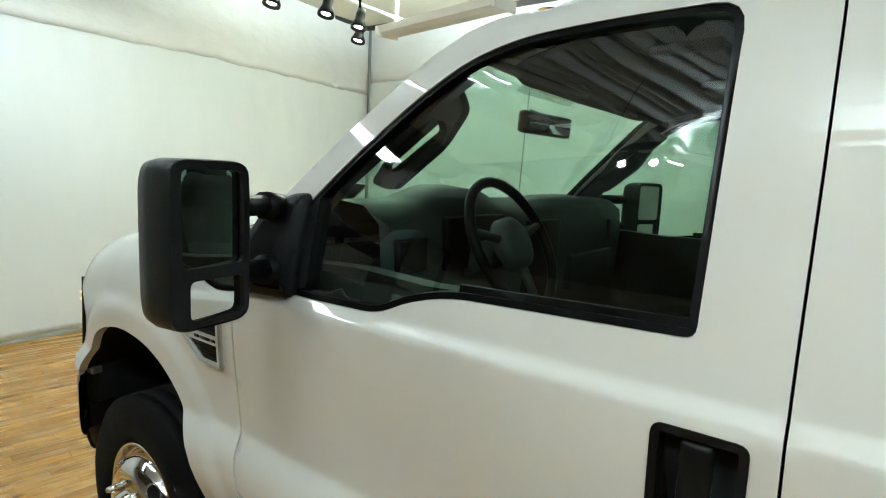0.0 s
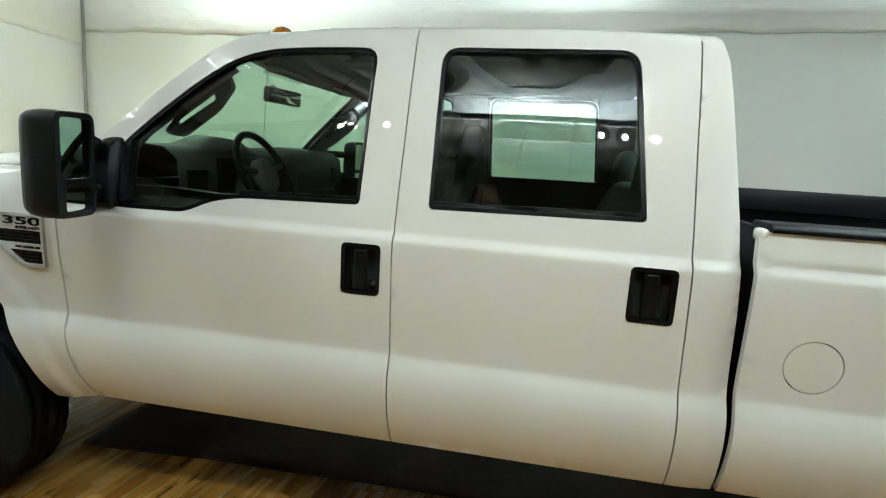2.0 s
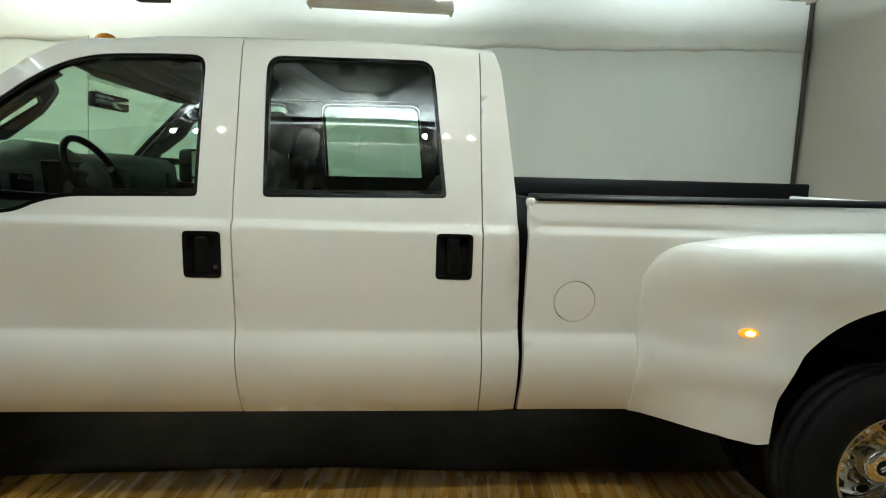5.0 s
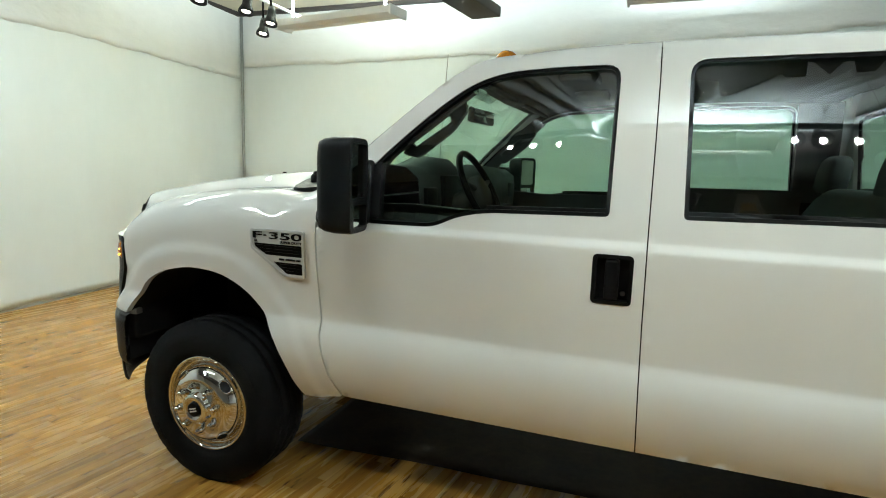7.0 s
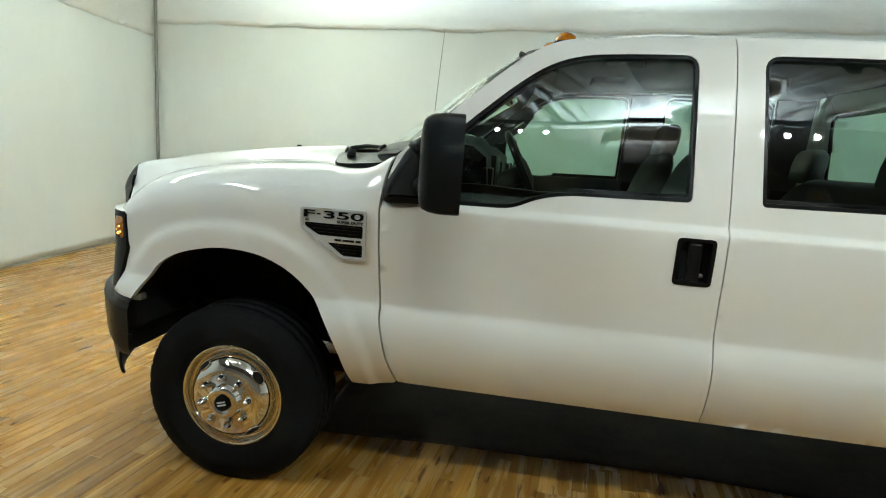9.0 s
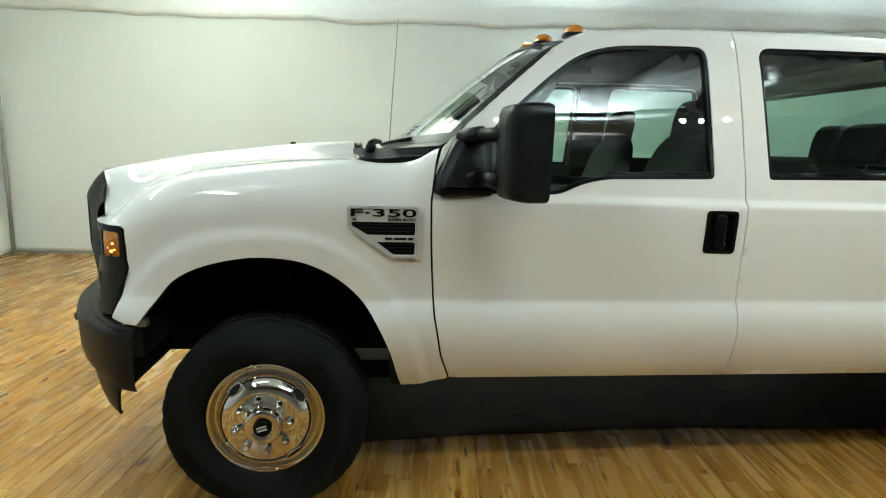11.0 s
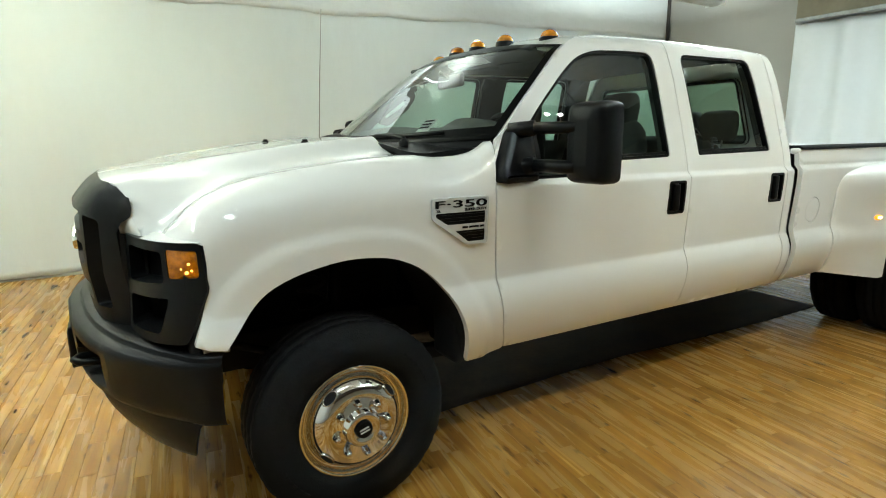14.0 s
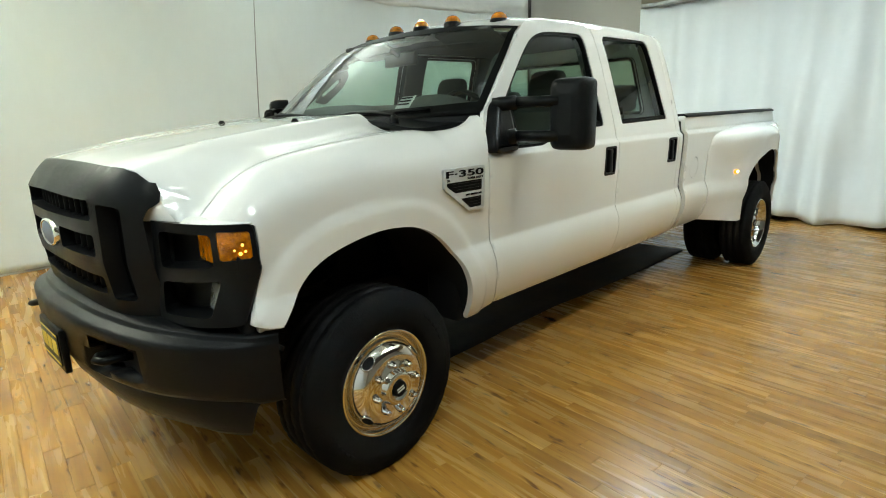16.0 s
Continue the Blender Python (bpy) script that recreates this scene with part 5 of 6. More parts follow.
def front_bumper():
    ys = [0.955 * math.sin(math.pi / 2 * t) for t in np.linspace(-1, 1, 61)]
    sec = [(0.20, 0.0), (0.10, -0.008), (0.058, -0.013), (0.052, -0.017), (0.050, -0.028), (0.044, -0.031), (0.014, -0.038), (0.004, -0.046), (0.0, -0.058), (0.001, -0.08), (0.004, -0.13), (0.010, -0.195), (0.016, -0.222), (0.035, -0.243), (0.08, -0.256), (0.2, -0.262)]
    openings = [(-0.63, -0.36), (0.36, 0.63)]
    rows = []
    for dx, dz in sec:
        row = []
        for y in ys:
            t = bumper_top(y)
            row.append((bumper_x(y) + dx * (1 - 0.35 * smooth(0.72, 0.86, abs(y)) - 0.55 * smooth(0.86, 0.955, abs(y))), y * (1 - 0.10 * dx * smooth(0.7, 0.9, abs(y))), t + dz * (1 + 0.12 * (1 - abs(y) / 0.955))))
        rows.append(row)
    bm = loft(bmesh.new(), rows)
    # openings for the tow hooks
    gone = []
    for f in bm.faces:
        c = f.calc_center_median()
        if any(a < c.y < b for a, b in openings) and 0.60 < c.z < 0.715 and c.x < bumper_x(c.y) + 0.06:
            gone.append(f)
    bmesh.ops.delete(bm, geom=gone, context="FACES")
    edges = [e for e in bm.edges if e.is_boundary and e.verts[0].co.x < bumper_x(e.verts[0].co.y) + 0.045 and 0.57 < e.verts[0].co.z < 0.74 and any(a - 0.06 < e.verts[0].co.y < b + 0.06 for a, b in openings) and abs(e.verts[0].co.y) < 0.9]
    r = bmesh.ops.extrude_edge_only(bm, edges=edges)
    bmesh.ops.translate(bm, vec=(0.07, 0, 0), verts=[v for v in r["geom"] if isinstance(v, bmesh.types.BMVert)])
    b = part("front_bumper", bm, BLACK, truck, "black front bumper with tow hook openings")
    bm = box(bmesh.new(), (-0.80, -0.62, 0.56), (-0.74, 0.62, 0.74), 0.02)
    part("bumper_core", bm, DARK, b)
    for s in (-1, 1):
        bm = box(bmesh.new(), (-0.525, min(s * 0.42, s * 0.90), 0.51), (-0.51, max(s * 0.42, s * 0.90), 0.79), 0.004)
        part("splash_shield", bm, DARK, b, "dark wheel well shield behind the bumper end")
    # lower valance
    rows = []
    for k, (dx, z) in enumerate(((0.10, 0.60), (0.065, 0.53), (0.06, 0.50), (0.075, 0.45), (0.10, 0.405), (0.13, 0.385))):
        row = []
        for t in np.linspace(-1, 1, 41):
            y = (0.938 - 0.013 * k) * math.sin(math.pi / 2 * t)
            end = smooth(0.62, 0.9, abs(y))
            row.append((bumper_x(y) + dx * (1 - 0.5 * end), y, z + 0.05 * (1 - abs(y) / 0.94) * k / 5 - 0.004 * end * k / 5))
        rows.append(row)
    ob = part("lower_valance", loft(bmesh.new(), rows), BLACK, b, "black lower air dam")
    ob.modifiers.new("thickness", "SOLIDIFY").thickness = 0.012
    for s in (-1, 1):
        pts = [(-0.78, s * 0.45, 0.66), (-0.85, s * 0.45, 0.675), (-0.89, s * 0.455, 0.675), (-0.908, s * 0.48, 0.672), (-0.89, s * 0.505, 0.668), (-0.84, s * 0.508, 0.664), (-0.78, s * 0.51, 0.66)]
        part("tow_hook", tube(bmesh.new(), pts, 0.014, 8), TRIM, b, "black tow hook")
    bm = box(bmesh.new(), (-0.940, -0.155, 0.528), (-0.915, 0.155, 0.705), 0.008)
    plate = part("number_plate", bm, TRIM, b, "dark plate holder with a black and yellow plate")
    part("plate_face", box(bmesh.new(), (-0.944, -0.135, 0.555), (-0.9405, 0.135, 0.685), 0.001), BLACK, plate)
    for z in (0.563, 0.677):
        part("plate_edge", box(bmesh.new(), (-0.9455, -0.128, z - 0.004), (-0.9442, 0.128, z + 0.004), 0.0005), YELLOW, plate)
    for k, (a, c) in enumerate(((-0.11, -0.04), (-0.025, 0.03), (0.045, 0.115))):
        part("plate_bar", box(bmesh.new(), (-0.9455, a, 0.592), (-0.9442, c, 0.652), 0.0005), YELLOW, plate)
    for s in (-1, 1):
        bm = box(bmesh.new(), (-0.52, s * 0.90 - 0.02, 0.755), (-0.435, s * 0.90 + 0.02, 0.785), 0.006)
        part("bumper_end_bracket", bm, STEEL, b)


front_bumper()

GRILLE = curve([0.0, 0.3, 0.45, 0.54, 0.60, 0.635, 0.66], [-0.872, -0.858, -0.835, -0.795, -0.735, -0.690, -0.672])
BROW_END = curve([0.60, 0.64, 0.656], [hood_z(HOOD_FRONT(0.60), 0.60) + 0.001, 1.262, 1.232])


def GRILLE_TOP(y):
    return hood_z(HOOD_FRONT(y), y) + 0.001 if y < 0.60 else BROW_END(y)


def grille_point(y, z):
    """The grille's face, with a sloping brow up to the hood."""
    t = GRILLE_TOP(abs(y))
    lean = 0.0 if z > 1.0 else 0.03 * (1.0 - z) / 0.2
    u = min(max(0.0, (z - (t - 0.105)) / 0.105), 1.0)
    reach = HOOD_FRONT(min(abs(y), 0.78)) - GRILLE(abs(y)) - 0.002
    return (GRILLE(abs(y)) + lean + reach * (0.72 * u + 0.28 * u**3), y, z)


def grille():
    half = [(y, GRILLE_TOP(y)) for y in np.linspace(0, 0.60, 16)] + [(0.632, 1.268), (0.650, 1.236), (0.644, 1.205), (0.616, 1.182), (0.606, 1.144), (0.612, 1.0), (0.616, 0.80), (0.55, 0.775), (0.0, 0.765)]
    loop = half + [(-y, z) for y, z in half[::-1] if y > 1e-6]
    holes = []
    for s in (-1, 1):
        holes.append(rounded([(s * 0.466, 0.865), (s * 0.556, 0.865), (s * 0.560, 1.190), (s * 0.478, 1.205)], 0.016, 3))
        holes.append(rounded([(s * 0.122, 1.018), (s * 0.435, 1.015), (s * 0.438, 1.094), (s * 0.122, 1.098)], 0.016, 3))
    for z0, z1 in ((1.143, 1.222), (0.880, 0.955)):
        holes.append(rounded([(-0.438, z0), (0.438, z0), (0.445, z1 - 0.008), (0.0, z1 + 0.006), (-0.445, z1 - 0.008)], [0.016, 0.016, 0.016, 0.0, 0.016], 3))
    holes = [h if sum(h[i][0] * h[(i + 1) % len(h)][1] - h[(i + 1) % len(h)][0] * h[i][1] for i in range(len(h))) > 0 else h[::-1] for h in holes]
    bm = sheet(loop, grille_point, 0.018, holes)
    for h in holes:
        rim = resample(h, 0.018)
        rim = rim + rim[:1]
        loft(bm, [[Vector(grille_point(y, z)) + Vector((d, 0, 0)) for y, z in rim] for d in (0.0, 0.03, 0.06)])
    g = part("grille", bm, BLACK, truck, "black plastic grille surround")
    bm = sheet([(-0.60, 0.79), (0.60, 0.79), (0.60, 1.25), (-0.60, 1.25)], lambda y, z: (GRILLE(abs(y)) + 0.095 + 0.03 * (z < 0.9), y, z), 0.08)
    part("grille_backing", bm, DARK, g)
    for k in range(13):
        y = -0.39 + 0.065 * k
        for z0, z1 in ((1.135, 1.23), (0.875, 0.96), (1.01, 1.10)):
            part("grille_rib", box(bmesh.new(), (GRILLE(abs(y)) + 0.045, y - 0.005, z0), (GRILLE(abs(y)) + 0.085, y + 0.005, z1), 0.0), DARK, g)
    m = pose(-0.866, 0, 1.060, 0, 0, -90)
    bm = lathe(bmesh.new(), [(0.0, 0.020), (0.040, 0.018), (0.050, 0.014)], 40)
    bmesh.ops.scale(bm, vec=(1.95, 1, 0.88), verts=bm.verts)
    bmesh.ops.transform(bm, matrix=m, verts=bm.verts)
    part("oval_emblem", bm, BLUE, g, "blue-grey oval emblem")
    bm = lathe(bmesh.new(), [(0.049, 0.008), (0.050, 0.017), (0.055, 0.018), (0.059, 0.012), (0.060, -0.014)], 40)
    bmesh.ops.scale(bm, vec=(1.88, 1, 0.90), verts=bm.verts)
    bmesh.ops.transform(bm, matrix=m, verts=bm.verts)
    part("emblem_ring", bm, CHROME, g, "chrome emblem ring")
    for k in range(9):
        y = -0.22 + 0.055 * k
        if k == 5:
            continue
        bm = loft(bmesh.new(), [[Vector(grille_point(y + a, 1.292 + b)) + Vector((-0.0022, 0, 0.0018)) for a in (-0.016, 0.016)] for b in (-0.016, 0.018)])
        part("embossed_bar", bm, BLACK, g)


grille()


def head_point(s):
    """The headlight's face: u from the grille outwards, v from low to high."""
    a, b = Vector((-0.715, 0.600, 0.79)), Vector((-0.700, 0.592, 1.142))
    c, d, e = Vector((-0.560, 0.905, 0.80)), Vector((-0.492, 0.925, 0.98)), Vector((-0.502, 0.918, 1.136))

    def f(u, v, deep=0.0):
        inner = a.lerp(b, v)
        outer = c.lerp(d, v / 0.5) if v < 0.5 else d.lerp(e, (v - 0.5) / 0.5)
        ctrl = (inner + outer) / 2 + Vector((-0.055, 0.118, 0)) * (1.0 if v > 0.4 else 0.75 + 0.6 * v)
        p = inner * (1 - u) ** 2 + ctrl * (2 * u * (1 - u)) + outer * u * u
        p -= Vector((-0.75, 0.66, 0)) * deep
        return (p.x, s * p.y, p.z)

    return f


def headlight(s):
    f = head_point(s)
    flip = s > 0
    loop = rounded([(0, 0), (1, 0), (1, 1), (0, 1)], [0.0, 0.06, 0.08, 0.0], 4)
    upper = rounded([(0.07, 0.55), (0.575, 0.58), (0.575, 0.90), (0.07, 0.91)], 0.05, 3)
    lower = rounded([(0.07, 0.09), (0.60, 0.09), (0.64, 0.44), (0.07, 0.42)], 0.05, 3)
    lens = rounded([(0.63, 0.630), (0.945, 0.640), (0.955, 0.925), (0.63, 0.93)], 0.035, 4)
    bm = sheet(loop, lambda u, v: f(u, v), 0.06, [upper, lower, lens], (0.02, -s * 0.02, 0), flip=flip)
    h = part("headlight", bm, BLACK, truck, "black headlight housing with amber turn lamp")
    bm = sheet(lens, lambda u, v: f(u, v, 0.004 - 0.010 * math.sin(math.pi * (u - 0.63) / 0.32) * math.sin(math.pi * (v - 0.63) / 0.30)), 0.03, (), (0.02, -s * 0.01, 0), flip=flip)
    part("turn_lens", bm, AMBER, h, "amber turn signal lens")
    for u, v, r in ((0.84, 0.70, 0.006), (0.87, 0.79, 0.005), (0.79, 0.74, 0.004), (0.89, 0.72, 0.004)):
        bm = bmesh.new()
        bmesh.ops.create_icosphere(bm, subdivisions=2, radius=r, matrix=Matrix.Translation(f(u, v, -0.003)))
        part("turn_bulb", bm, TURN_BULB, h)
    for hole, tip in ((upper, 0.085), (lower, 0.10)):
        n = len(hole)
        bm = bmesh.new()
        rows = [[f(u, v, d) for u, v in hole + hole[:1]] for d in (0.0, 0.03, tip)]
        loft(bm, rows)
        bm.faces.new([bm.verts.new(f(u, v, tip)) for u, v in hole])
        part("lamp_recess", bm, BLACK, h)
    bm = sheet(rounded([(0.45, 0.14), (0.60, 0.14), (0.62, 0.41), (0.47, 0.40)], 0.04, 3), lambda u, v: f(u, v, 0.012 + 0.40 * (0.62 - u)), 0.04, (), (0.02, 0, 0), flip=flip)
    part("lamp_lens", bm, LENS, h, "clear headlamp lens")
    bm = sheet(rounded([(0.36, 0.62), (0.565, 0.61), (0.565, 0.89), (0.36, 0.89)], 0.03, 3), lambda u, v: f(u, v, 0.010 + 0.30 * (0.565 - u)), 0.04, (), (0.02, 0, 0), flip=flip)
    part("side_reflector", bm, AMBER, h, "amber inner reflector")
    rows = []
    for u in np.linspace(0.30, 0.985, 12):
        x, y, z = f(u, 1.0)
        rows.append([(x + 0.052 * t, y - s * 0.046 * t, z + 0.002 + 0.012 * t) for t in np.linspace(0, 1, 4)])
    part("fender_lip", loft(bmesh.new(), rows), PAINT, h, "white painted lip above the headlight")


for s, side in SIDES:
    headlight(s)


# ---------------------------------------------------------------- badges
def badge(s):
    put = lambda x, z, w=0.0: (x, s * (fender_y(x, z) + 0.010 - w), z)
    loop = rounded([(0.312, 1.238), (0.574, 1.240), (0.574, 1.046), (0.474, 1.046), (0.314, 1.156)], 0.012, 3)
    if s > 0:
        put = lambda x, z, w=0.0: (x, fender_y(x, z) + 0.010 - w, z)
    a = rounded([(0.330, 1.180), (0.562, 1.180), (0.562, 1.132), (0.386, 1.132), (0.330, 1.166)], 0.006, 2)
    b = rounded([(0.420, 1.106), (0.562, 1.106), (0.562, 1.058), (0.484, 1.058)], 0.006, 2)
    inner = inset_loop(loop, 0.009)
    bm = sheet(loop, lambda x, z: put(x, z), 0.02, [a, b], (0, -s * 0.014, 0), flip=s > 0)
    bd = part("fender_badge", bm, SILVER, truck, "silver fender vent badge with black lettering")
    bm = bmesh.new()
    sheet(loop, lambda x, z: put(x, z, -0.004), 0.02, [inner], (0, -s * 0.006, 0), bm, flip=s > 0)
    part("badge_rim", bm, SILVER, bd)
    for lp, rows in ((a, (1.143, 1.156, 1.169)), (b, (1.069, 1.082, 1.095))):
        bm = sheet(lp, lambda x, z: put(x, z, 0.004), 0.02, flip=s > 0)
        part("vent_backing", bm, TRIM, bd, "black vent grid")
        xs = [p[0] for p in lp]
        for z in rows:
            lo = min(xs) + max(0, (1.166 - z) * 1.65 if lp is a else (1.106 - z) * 1.3) + 0.008
            strip = [(lo, z - 0.0028), (max(xs) - 0.006, z - 0.0028), (max(xs) - 0.006, z + 0.0028), (lo, z + 0.0028)]
            bm = sheet(strip, lambda x, z: put(x, z, 0.0012), 0.03, (), (0, -s * 0.004, 0), flip=s > 0)
            part("vent_slat", bm, HANDLE, bd)
    yaw = math.degrees(math.atan2(fender_y(0.56, 1.21) - fender_y(0.33, 1.21), 0.23))
    m = pose(0.444, s * (fender_y(0.444, 1.214) + 0.012), 1.213, 90, 0, (-yaw if s < 0 else 180 + yaw))
    words("badge_letters", "F\u00b7350", 0.039, m, TRIM, bd, "black raised lettering", 0.0015, 2.85, 0.0006)
    m = pose(0.512, s * (fender_y(0.512, 1.188) + 0.012), 1.1895, 90, 0, (-yaw if s < 0 else 180 + yaw))
    words("badge_letters", "SUPER DUTY", 0.0135, m, TRIM, bd, "", 0.001, 1.35, 0.0004)
    m = pose(0.341, s * (fender_y(0.341, 1.188) + 0.012), 1.1895, 90, 0, (-yaw if s < 0 else 180 + yaw))
    words("badge_letters", "XL", 0.0125, m, TRIM, bd, "", 0.001, 1.2, 0.0004)
    for x0, x1, z in ((0.452, 0.478, 1.119), (0.484, 0.530, 1.119), (0.536, 0.556, 1.119)):
        bm = box(bmesh.new(), (x0, -0.001, z - 0.004), (x1, 0.001, z + 0.004), 0.0)
        bmesh.ops.translate(bm, vec=(0, s * (fender_y((x0 + x1) / 2, z) + 0.0115), 0), verts=bm.verts)
        part("badge_bar", bm, TRIM, bd)


for s, side in SIDES:
    badge(s)


# ---------------------------------------------------------------- towing mirrors
def tow_mirror(s):
    ring = []
    for x, w, h in ((0.818, 0.34, 0.55), (0.823, 0.62, 0.80), (0.834, 0.83, 0.92), (0.855, 0.94, 0.97), (0.890, 1.0, 1.0), (0.944, 1.0, 1.0), (0.953, 0.985, 0.99)):
        row = []
        for a in np.linspace(0, 2 * math.pi, 40, endpoint=False):
            c, n = math.cos(a), math.sin(a)
            e = 0.28
            row.append((x + 0.02 * n * 0, s * (1.246 - 0.22 * max(0, 0.88 - x) ** 1.15 + 0.090 * w * math.copysign(abs(c) ** e, c)), 1.445 + 0.158 * h * math.copysign(abs(n) ** e, n)))
        ring.append(row + row[:1])
    bm = loft(bmesh.new(), ring)
    bm.faces.new([bm.verts.new(p) for p in ring[0][:-1]])
    m = part("tow_mirror", bm, BLACK, truck, "large black towing mirror on two arms")
    # rear frame with two glasses
    lp = lambda y0, y1, z0, z1, r: rounded([(y0, z0), (y1, z0), (y1, z1), (y0, z1)], r, 4)
    outer = lp(1.158, 1.334, 1.292, 1.598, 0.028)
    g1, g2 = lp(1.170, 1.312, 1.404, 1.584, 0.016), lp(1.170, 1.296, 1.306, 1.380, 0.014)
    bm = sheet(outer, lambda y, z: (0.952, s * y, z), 0.03, [g1, g2], (-0.012, 0, 0), flip=s < 0)
    part("mirror_frame", bm, BLACK, m)
    bm = sheet(g1, lambda y, z: (0.943 + 0.10 * (y - 1.234), s * y, z), 0.05, flip=s < 0)
    part("flat_glass", bm, MIRROR, m, "flat mirror glass")
    bm = sheet(g2, lambda y, z: (0.945 + 0.08 * (y - 1.229) - 0.5 * (y - 1.229) ** 2 - 0.6 * (z - 1.348) ** 2, s * y, z), 0.02, flip=s < 0)
    part("spotter_glass", bm, MIRROR, m, "curved spotter mirror glass")
    for z, t in ((1.505, 0.029), (1.352, 0.032)):
        pts = [(0.79, s * 0.90, z - 0.01), (0.822, s * 0.96, z), (0.832, s * 1.0, z), (0.836, s * 1.21, z)]
        bm = bmesh.new()
        for a, b, r in ((pts[0], pts[2], t * 1.15), (pts[2], pts[3], t * 0.85)):
            tube(bm, [a, tuple((Vector(a) + Vector(b)) / 2), b], r, 10)
        part("mirror_arm", bm, BLACK, m)
    foot = rounded([(0.674, 1.282), (0.676, 1.338), (0.764, 1.500), (0.85, 1.535), (0.895, 1.535), (0.895, 1.285)], [0.03, 0.03, 0.04, 0.03, 0.03, 0.02], 5)
    bm = bmesh.new()
    rows = []
    for w, d in ((0.0, -0.04), (0.0, 0.012), (0.004, 0.020), (0.012, 0.026), (0.03, 0.029)):
        lp = inset_loop(foot, w) if w else foot
        rows.append([(x, s * (cab_y(x, z) + d), z) for x, z in lp + lp[:1]])
    loft(bm, rows)
    bm.faces.new([bm.verts.new(p) for p in rows[-1][:-1]])
    part("mirror_foot", bm, BLACK, m)


for s, side in SIDES:
    tow_mirror(s)
for ob in truck.children:
    if ob.name.startswith("tow_mirror"):
        far = ob.data.vertices[0].co.y > 0
        hub = Vector((0.87, 1.246 if far else -1.246, 1.445))
        ob.matrix_basis = Matrix.Translation(hub + Vector((0.055, 0.07, 0)) * far) @ Matrix.Rotation(radians(-26 if far else 9), 4, "Z") @ Matrix.Translation(-hub)


# ---------------------------------------------------------------- inside the cab
def seat(y, x, wide, name="front_seat", rest=True, low=0.0):
    def pad(rows):
        bm = loft(bmesh.new(), rows)
        for r in (rows[0], rows[-1]):
            bm.faces.new([bm.verts.new(p) for p in r[:-1]])
        return bm

    def section(cx, cy, cz, sx, sy, sz=0.0, lean=0.0):
        row = []
        for a in np.linspace(0, 2 * math.pi, 24, endpoint=False):
            c, n = math.cos(a), math.sin(a)
            row.append((cx + sx * math.copysign(abs(c) ** 0.55, c), cy + sy * math.copysign(abs(n) ** 0.45, n), cz + lean * c))
        return row + row[:1]

    back = pad([section(x + (z - 0.95) * 0.28, y, z - low, 0.075 * f, wide * g, 0, 0.0) for z, f, g in ((0.84 + low, 0.8, 0.95), (0.91 + low, 1.1, 1.0), (1.06, 1.15, 1.02), (1.26, 1.05, 0.99), (1.42, 0.95, 0.90), (1.50, 0.8, 0.78), (1.545, 0.6, 0.62), (1.56, 0.3, 0.5))])
    b = part(name, back, CLOTH, truck, "grey cloth seat with headrest")
    cushion = pad([section(x - 0.22, y, z, 0.27 * f, wide * f) for z, f in ((0.72, 0.95), (0.80, 1.0), (0.91, 1.0), (0.945, 0.88))])
    part("seat_cushion", cushion, CLOTH, b)
    for dy in ((0,) if rest is True else rest):
        hx = x + 0.165
        head = pad([section(hx + (z - 1.5) * 0.15, y + dy, z - low, 0.055 * f, (0.128 if dy != -0.31 else 0.085) * g) for z, f, g in ((1.53, 0.6, 0.8), (1.555, 1.0, 0.98), (1.63, 1.05, 1.0), (1.69, 0.95, 0.93), (1.715, 0.6, 0.8), (1.722, 0.3, 0.5))])
        part("headrest", head, CLOTH, b, "grey cloth headrest")
        for k in (-1, 1):
            part("headrest_post", tube(bmesh.new(), [(hx - 0.01, y + dy + k * 0.05, 1.47 - low), (hx, y + dy + k * 0.05, 1.545 - low)], 0.006, 6), STEEL, b)


